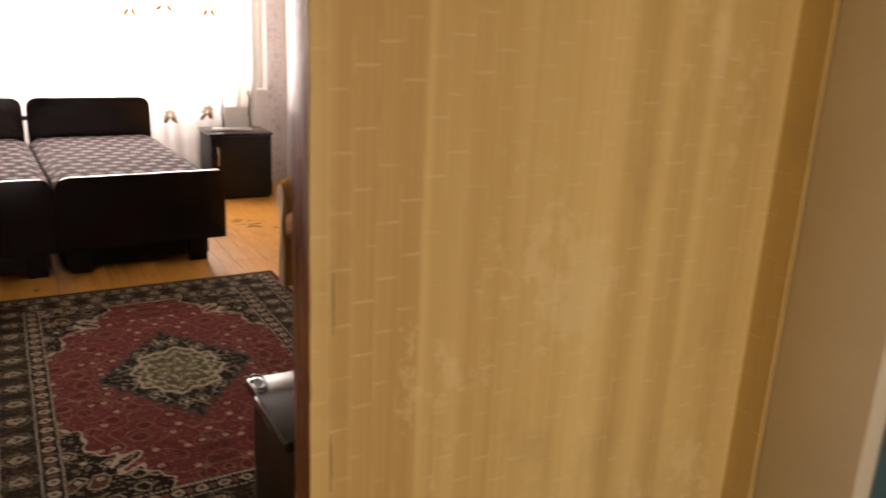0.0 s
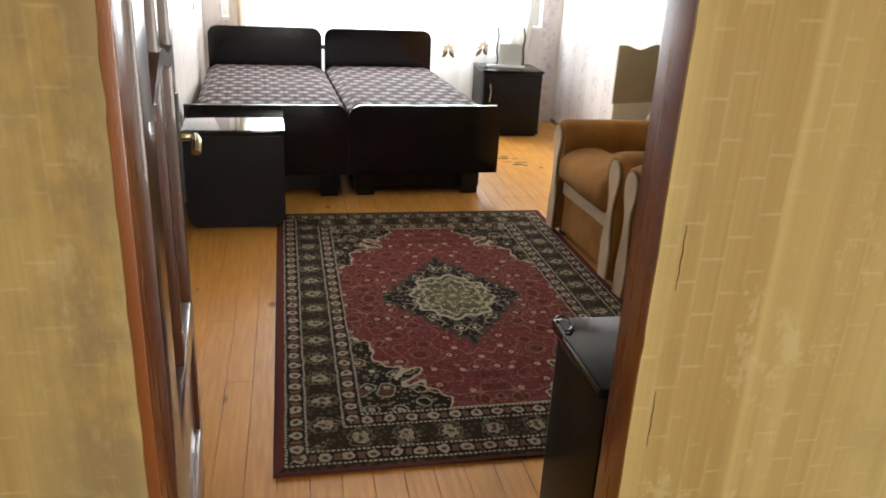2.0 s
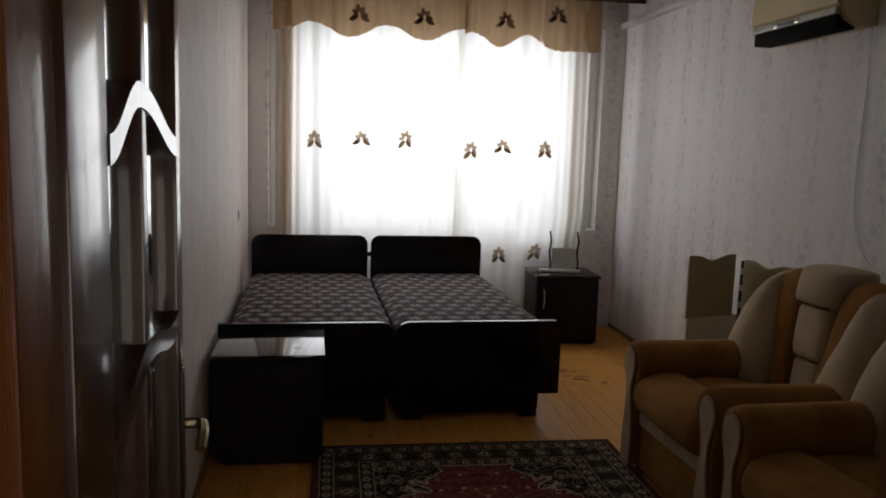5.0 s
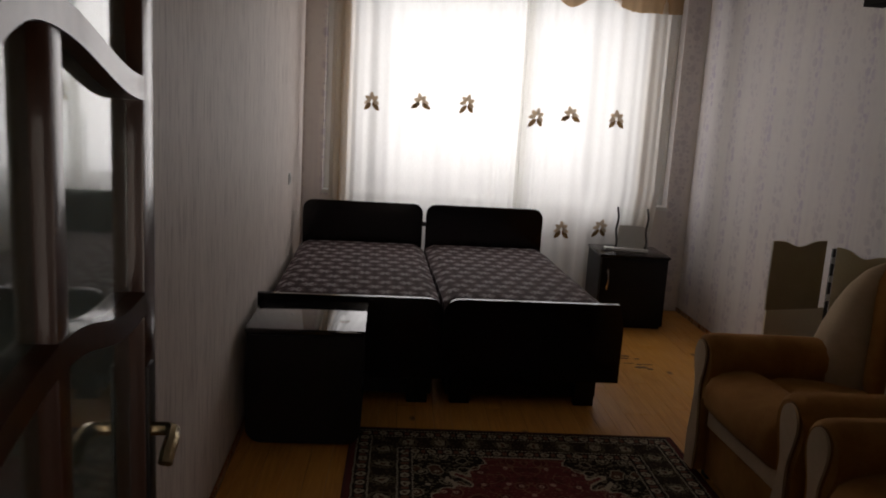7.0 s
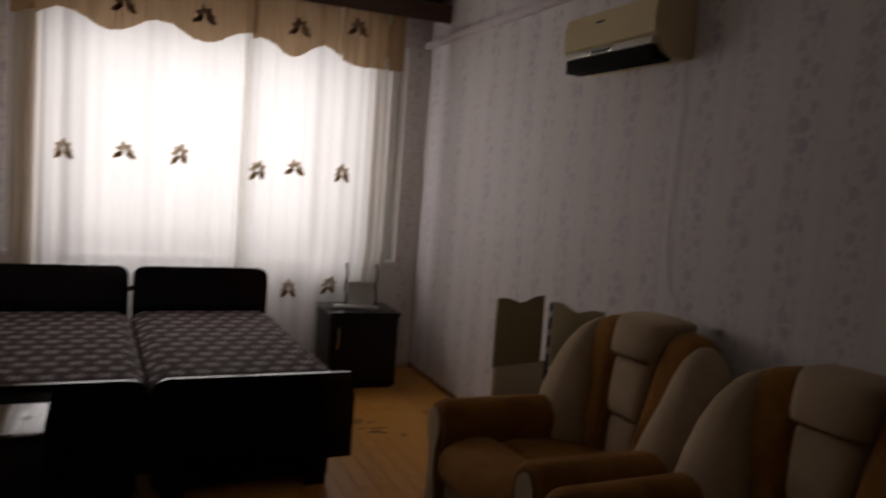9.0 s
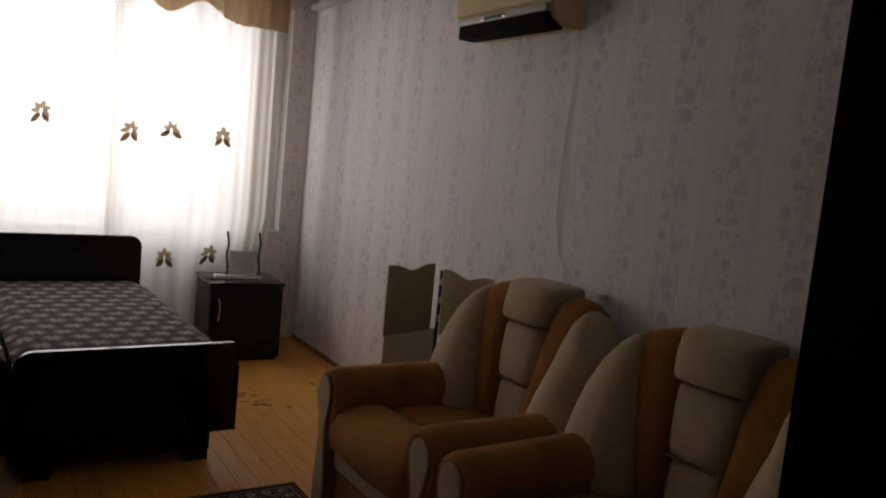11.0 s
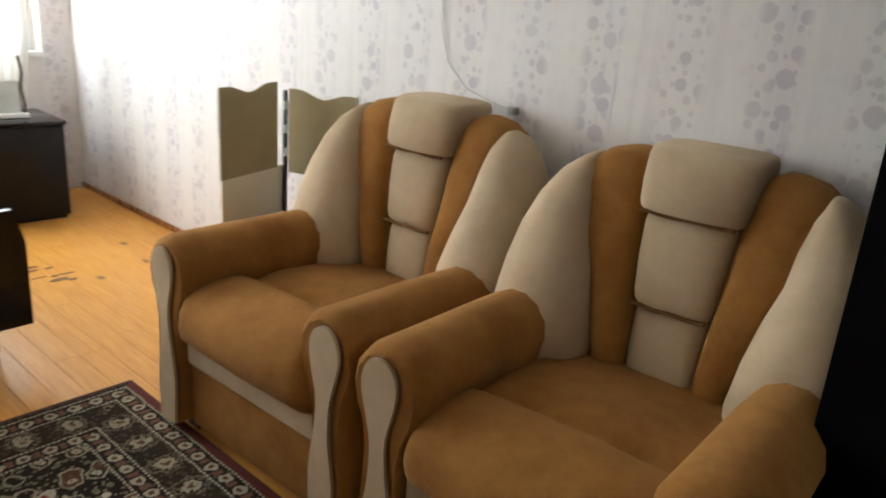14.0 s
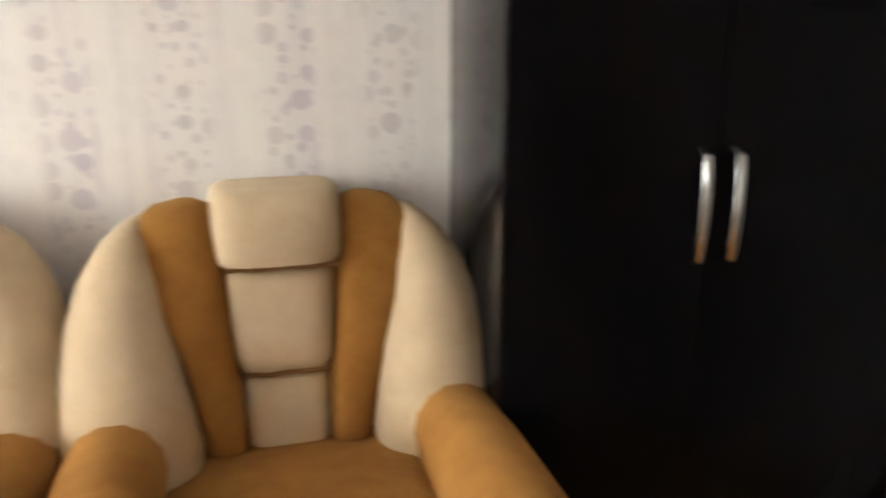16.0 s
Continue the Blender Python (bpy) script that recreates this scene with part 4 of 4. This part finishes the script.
air_conditioner(pose(XR - 0.001, -0.135, 2.205, 0, 0, -90))
_c = thing("power_cable", pose(0, 0, 0), "thin white cable hanging from the air conditioner", "cable")
part("cable", tube([(XR - 0.012, -0.885, 2.22), (XR - 0.008, -0.890, 2.0), (XR - 0.008, -0.875, 1.75), (XR - 0.008, -0.872, 1.5), (XR - 0.008, -0.882, 1.32), (XR - 0.008, -0.93, 1.18), (XR - 0.008, -1.03, 1.10), (XR - 0.010, -1.16, 1.07), (XR - 0.012, -1.24, 1.055)], 0.0021, 6), GREYB, _c)
part("plug", cube(XR - 0.03, XR - 0.002, -1.262, -1.23, 1.045, 1.072, bevel=0.005), GREYB, _c)
_s = thing("light_switch", pose(-0.131, 1.38, 0, 0, 0, 2.3), "small white light switch on the wall", "switch")
part("plate", cube(0.001, 0.010, -0.04, 0.04, 1.01, 1.09, bevel=0.003), WHITE, _s)
part("rocker", cube(0.0105, 0.016, -0.02, 0.02, 1.025, 1.075, bevel=0.002), WHITE, _s)


# ---- curtains, valance and pelmet ----
YC = 2.10


def fold(x, z, k):
    """Depth of the hanging folds at x; deeper near the panel's edges."""
    return 0.016 * math.sin(x * 12.5 + k) + 0.008 * math.sin(x * 27 + 1.3 * k + z * 0.35) * (0.6 + 0.4 * math.sin(x * 5 + k)) + 0.004 * math.sin(x * 61 + z * 0.5) + 0.010 * math.sin(x * 4.3 + z * 0.5)


def petal(bm, cx, cz, ang, ln, wd, dep):
    """A small leaf-shaped patch pointing along ang from (cx, cz)."""
    c, s = math.cos(ang), math.sin(ang)
    front, back = [], []
    for u, v in ((0.1, 0), (0.3, 0.42), (0.62, 0.5), (0.88, 0.28), (1, 0), (0.88, -0.28), (0.62, -0.5), (0.3, -0.42)):
        x, z = cx + u * ln * c - v * wd * s, cz + u * ln * s + v * wd * c
        y = dep(x, z)
        front.append((x, y - 0.008, z))
        back.append((x, y - 0.002, z))
    rings(bm, [back, front])


def flower(parent, x, z, dep, kind, size=1.0, material=None):
    leaves = {0: ((-48, 0.088), (-130, 0.084)), 1: ((-152, 0.085), (-30, 0.088)), 2: ((-128, 0.098), (-58, 0.080))}[kind]
    tilt = (90, 104, 76)[kind]
    for name, dark in (("flower", False), ("flower_leaf", True)):
        bm = bmesh.new()
        if dark:
            for a, ln in leaves:
                petal(bm, x, z - 0.012 * size, radians(a), ln * size, 0.036 * size, dep)
        else:
            for k in range(5):
                petal(bm, x, z, radians(tilt + 58 * (k - 2)), (0.066 if k % 2 == 0 else 0.058) * size, 0.033 * size, dep)
        part(name, bm, material or (APPLIQUE if dark else BLOOM), parent, "brown applique leaves" if dark else "tan applique bloom")


def shoved(x, z):
    """How far the nightstand's back pushes the hanging cloth towards the window."""
    return 0.135 * min(1.0, max(0.0, (x - 2.06) / 0.12)) * min(1.0, max(0.0, (1.05 - z) / 0.45))


def curtain_panel(x0, x1, k, flowers, label, lift=0.0, side=0):
    c = thing("curtain", pose(0, 0, 0), label, "curtain", "pair of sheer curtains")
    nx, nz, z0, z1 = int((x1 - x0) / 0.012), 14, 0.03, 2.84
    def dep(x, z):
        e = min(x - x0, x1 - x)
        near = max(0.0, 1 - e / 0.34)
        return YC - lift + shoved(x, z) + fold(x, z, k) * (1 - 4.0 * shoved(x, z)) + near * 0.018 * math.sin(x * 47 + k) + near * 0.009 * math.sin(x * 97 + z * 0.4)
    bm = bmesh.new()
    rings(bm, [[(x0 + (x1 - x0) * i / nx, dep(x0 + (x1 - x0) * i / nx, z), z) for i in range(nx + 1)] for z in (z0 + (z1 - z0) * j / nz for j in range(nz + 1))], closed=False)
    part("cloth", bm, SHEER, c, "sheer white cloth with soft upright folds")
    for x, z, kind in flowers:
        flower(c, x, z, dep, kind)
    # gathered side strip, toned ochre for the dimmer light there
    g0 = x0 + 0.004 if side < 0 else x1 - 0.164
    bm = bmesh.new()
    rings(bm, [[(g0 + 0.16 * i / 40, YC + 0.055 + 0.4 * shoved(g0 + 0.08, z) + 0.022 * math.sin(i * 0.95) + 0.008 * math.sin(i * 2.3 + z), z) for i in range(41)] for z in (z0 + (z1 - z0) * j / nz for j in range(nz + 1))], closed=False)
    part("gathered_edge", bm, SHEER_DIM_EDGE, c, "gathered edge of the curtain, its dimmer light coloured in as ochre-cream")
    if side > 0:
        bm = bmesh.new()
        rings(bm, [[(x0 + 0.012 + 0.075 * i / 16, dep(x0 + 0.012 + 0.075 * i / 16, z) + 0.012 + 0.006 * math.sin(i * 1.3), z) for i in range(17)] for z in (z0 + (z1 - z0) * j / nz for j in range(nz + 1))], closed=False)
        part("hem", bm, SHEER, c, "folded cream hem where the curtains meet")
    return c


curtain_panel(0.07, 1.585, 0.4, [(0.385, 1.625, 0), (0.765, 1.637, 1), (1.13, 1.652, 2)], "long sheer white curtain with brown flowers behind the beds", 0.0, -1)
curtain_panel(1.535, 2.70, 2.1, [(1.672, 1.580, 2), (1.942, 1.608, 1), (2.298, 1.598, 0), (1.945, 0.700, 0), (2.280, 0.722, 2)], "long sheer white curtain with brown flowers beside the nightstand", 0.045, 1)

_v = thing("valance", pose(0, 0, 0), "golden-beige scalloped valance with brown flowers above the curtains", "valance")


def valance_panel(x0, x1, low, k):
    nx = int((x1 - x0) / 0.012)
    bm = bmesh.new()
    cols = []
    for i in range(nx + 1):
        x = x0 + (x1 - x0) * i / nx
        y = YC - 0.075 + 0.018 * math.sin(x * 34 + k) + 0.010 * math.sin(x * 71)
        zl = low(x)
        cols.append([(x, y - 0.012 * math.sin(j / 6 * 3.1), zl + (2.83 - zl) * j / 6) for j in range(7)])
    rings(bm, cols, closed=False)
    return part("valance_cloth", bm, VALANCE, _v)


def low_a(x):
    return 2.535 - 0.105 * math.sin(math.pi * (x - 0.36) / 0.6) ** 2 + (0.03 if x < 0.2 else 0)


def low_b(x):
    return 2.40 if x > 2.33 else 2.515 - 0.105 * math.sin(math.pi * (x - 1.65) / 0.45) ** 2


valance_panel(0.06, 1.60, low_a, 0.0)
valance_panel(1.58, 2.72, low_b, 1.0)
for x, z in ((0.73, 2.61), (1.245, 2.61), (1.906, 2.62), (2.34, 2.68)):
    flower(_v, x, z, lambda a, b: YC - 0.116, 1, 1.1, APPLIQUE2)
_p = thing("pelmet", pose(0, 0, 0), "dark brown wooden pelmet board above the window", "pelmet")
part("front_board", cube(-0.16, XR - 0.002, YC - 0.17, YC - 0.145, 2.80, 2.94, bevel=0.006), PELMET, _p)
part("top_board", cube(-0.16, XR - 0.002, YC - 0.144, YW - 0.002, 2.915, 2.94), PELMET, _p)
part("rail", cube(0.0, 2.9, YC - 0.03, YC + 0.03, 2.845, 2.87), WHITE, _p)

# blue painted door leaf at the end of the hall
_d = thing("door_2", pose(0, 0, 0), "blue painted door in the hall", "door", kind="structure")
part("leaf", cube(2.41, 2.45, -4.9, -4.022, 0.01, 2.0, bevel=0.006), BLUE, _d)

# ---- rug ----
RW, RL = 1.61, 2.45
solo("rug", cube(-RW / 2, RW / 2, -RL / 2, RL / 2, 0.0, 0.010, bevel=0.004), rug_pile("oriental_rug", RW, RL), "oriental rug with red field, cream medallion and dark borders", "rug", m=pose(1.283, -1.605, 0.001, 0, 0, 0.4))

# dark scorch marks on the boards between bed and wall
SCORCH = surf("scorched_varnish", (0.10, 0.040, 0.014), (0.17, 0.07, 0.022), 40.0, 0.5)
_sc = thing("scorch_mark", pose(0, 0, 0), "dark scorch marks on the pine floor boards", "stain")
_mr = random.Random(9)
for _i in range(9):
    cx, cy, rx, ry = 2.27 + _mr.uniform(-0.07, 0.09), 0.86 + _mr.uniform(-0.16, 0.14), _mr.uniform(0.012, 0.05), _mr.uniform(0.006, 0.02)
    ring_ = [(cx + rx * math.cos(a * 0.7854) * _mr.uniform(0.6, 1.2), cy + ry * math.sin(a * 0.7854) * _mr.uniform(0.6, 1.2)) for a in range(8)]
    part("mark", rings(bmesh.new(), [[(px, py, 0.0002) for px, py in ring_], [(px, py, 0.0012 + 0.0002 * _i) for px, py in ring_]]), SCORCH, _sc)

# ---- floor boards ----
_fl = thing("floor", pose(0, 0, 0), "varnished pine board floor with dark joints", "floor", kind="structure")
_rng = random.Random(4)
_pw = 0.0955
_lib = {}
x = -0.36
while x < XR - 0.01:
    cuts = [DOOR_Y2 + 0.002]
    cuts.append(cuts[-1] + _rng.choice((0.9, 1.3, 1.8, 2.2)))
    while cuts[-1] < YW - 1.0:
        cuts.append(cuts[-1] + _rng.choice((1.4, 1.8, 2.2, 2.6)))
    cuts[-1] = max(cuts[-2] + 0.5, YW - 0.002)
    cuts = [c for c in cuts if c < YW] + [YW - 0.002]
    cuts = sorted(set(round(c, 3) for c in cuts))
    for a, b in zip(cuts, cuts[1:]):
        ln = round(b - a, 3)
        if ln < 0.02:
            continue
        if ln not in _lib:
            _lib[ln] = finish(cube(0, _pw - 0.0013, 0, ln - 0.0013, -0.022, 0.0, bevel=0.0012, seg=1), "plank", PINE, False)
        o = new("plank", _lib[ln])
        o.parent = _fl
        o.matrix_basis = pose(x, a, -0.0006 * _rng.random())
    x += _pw
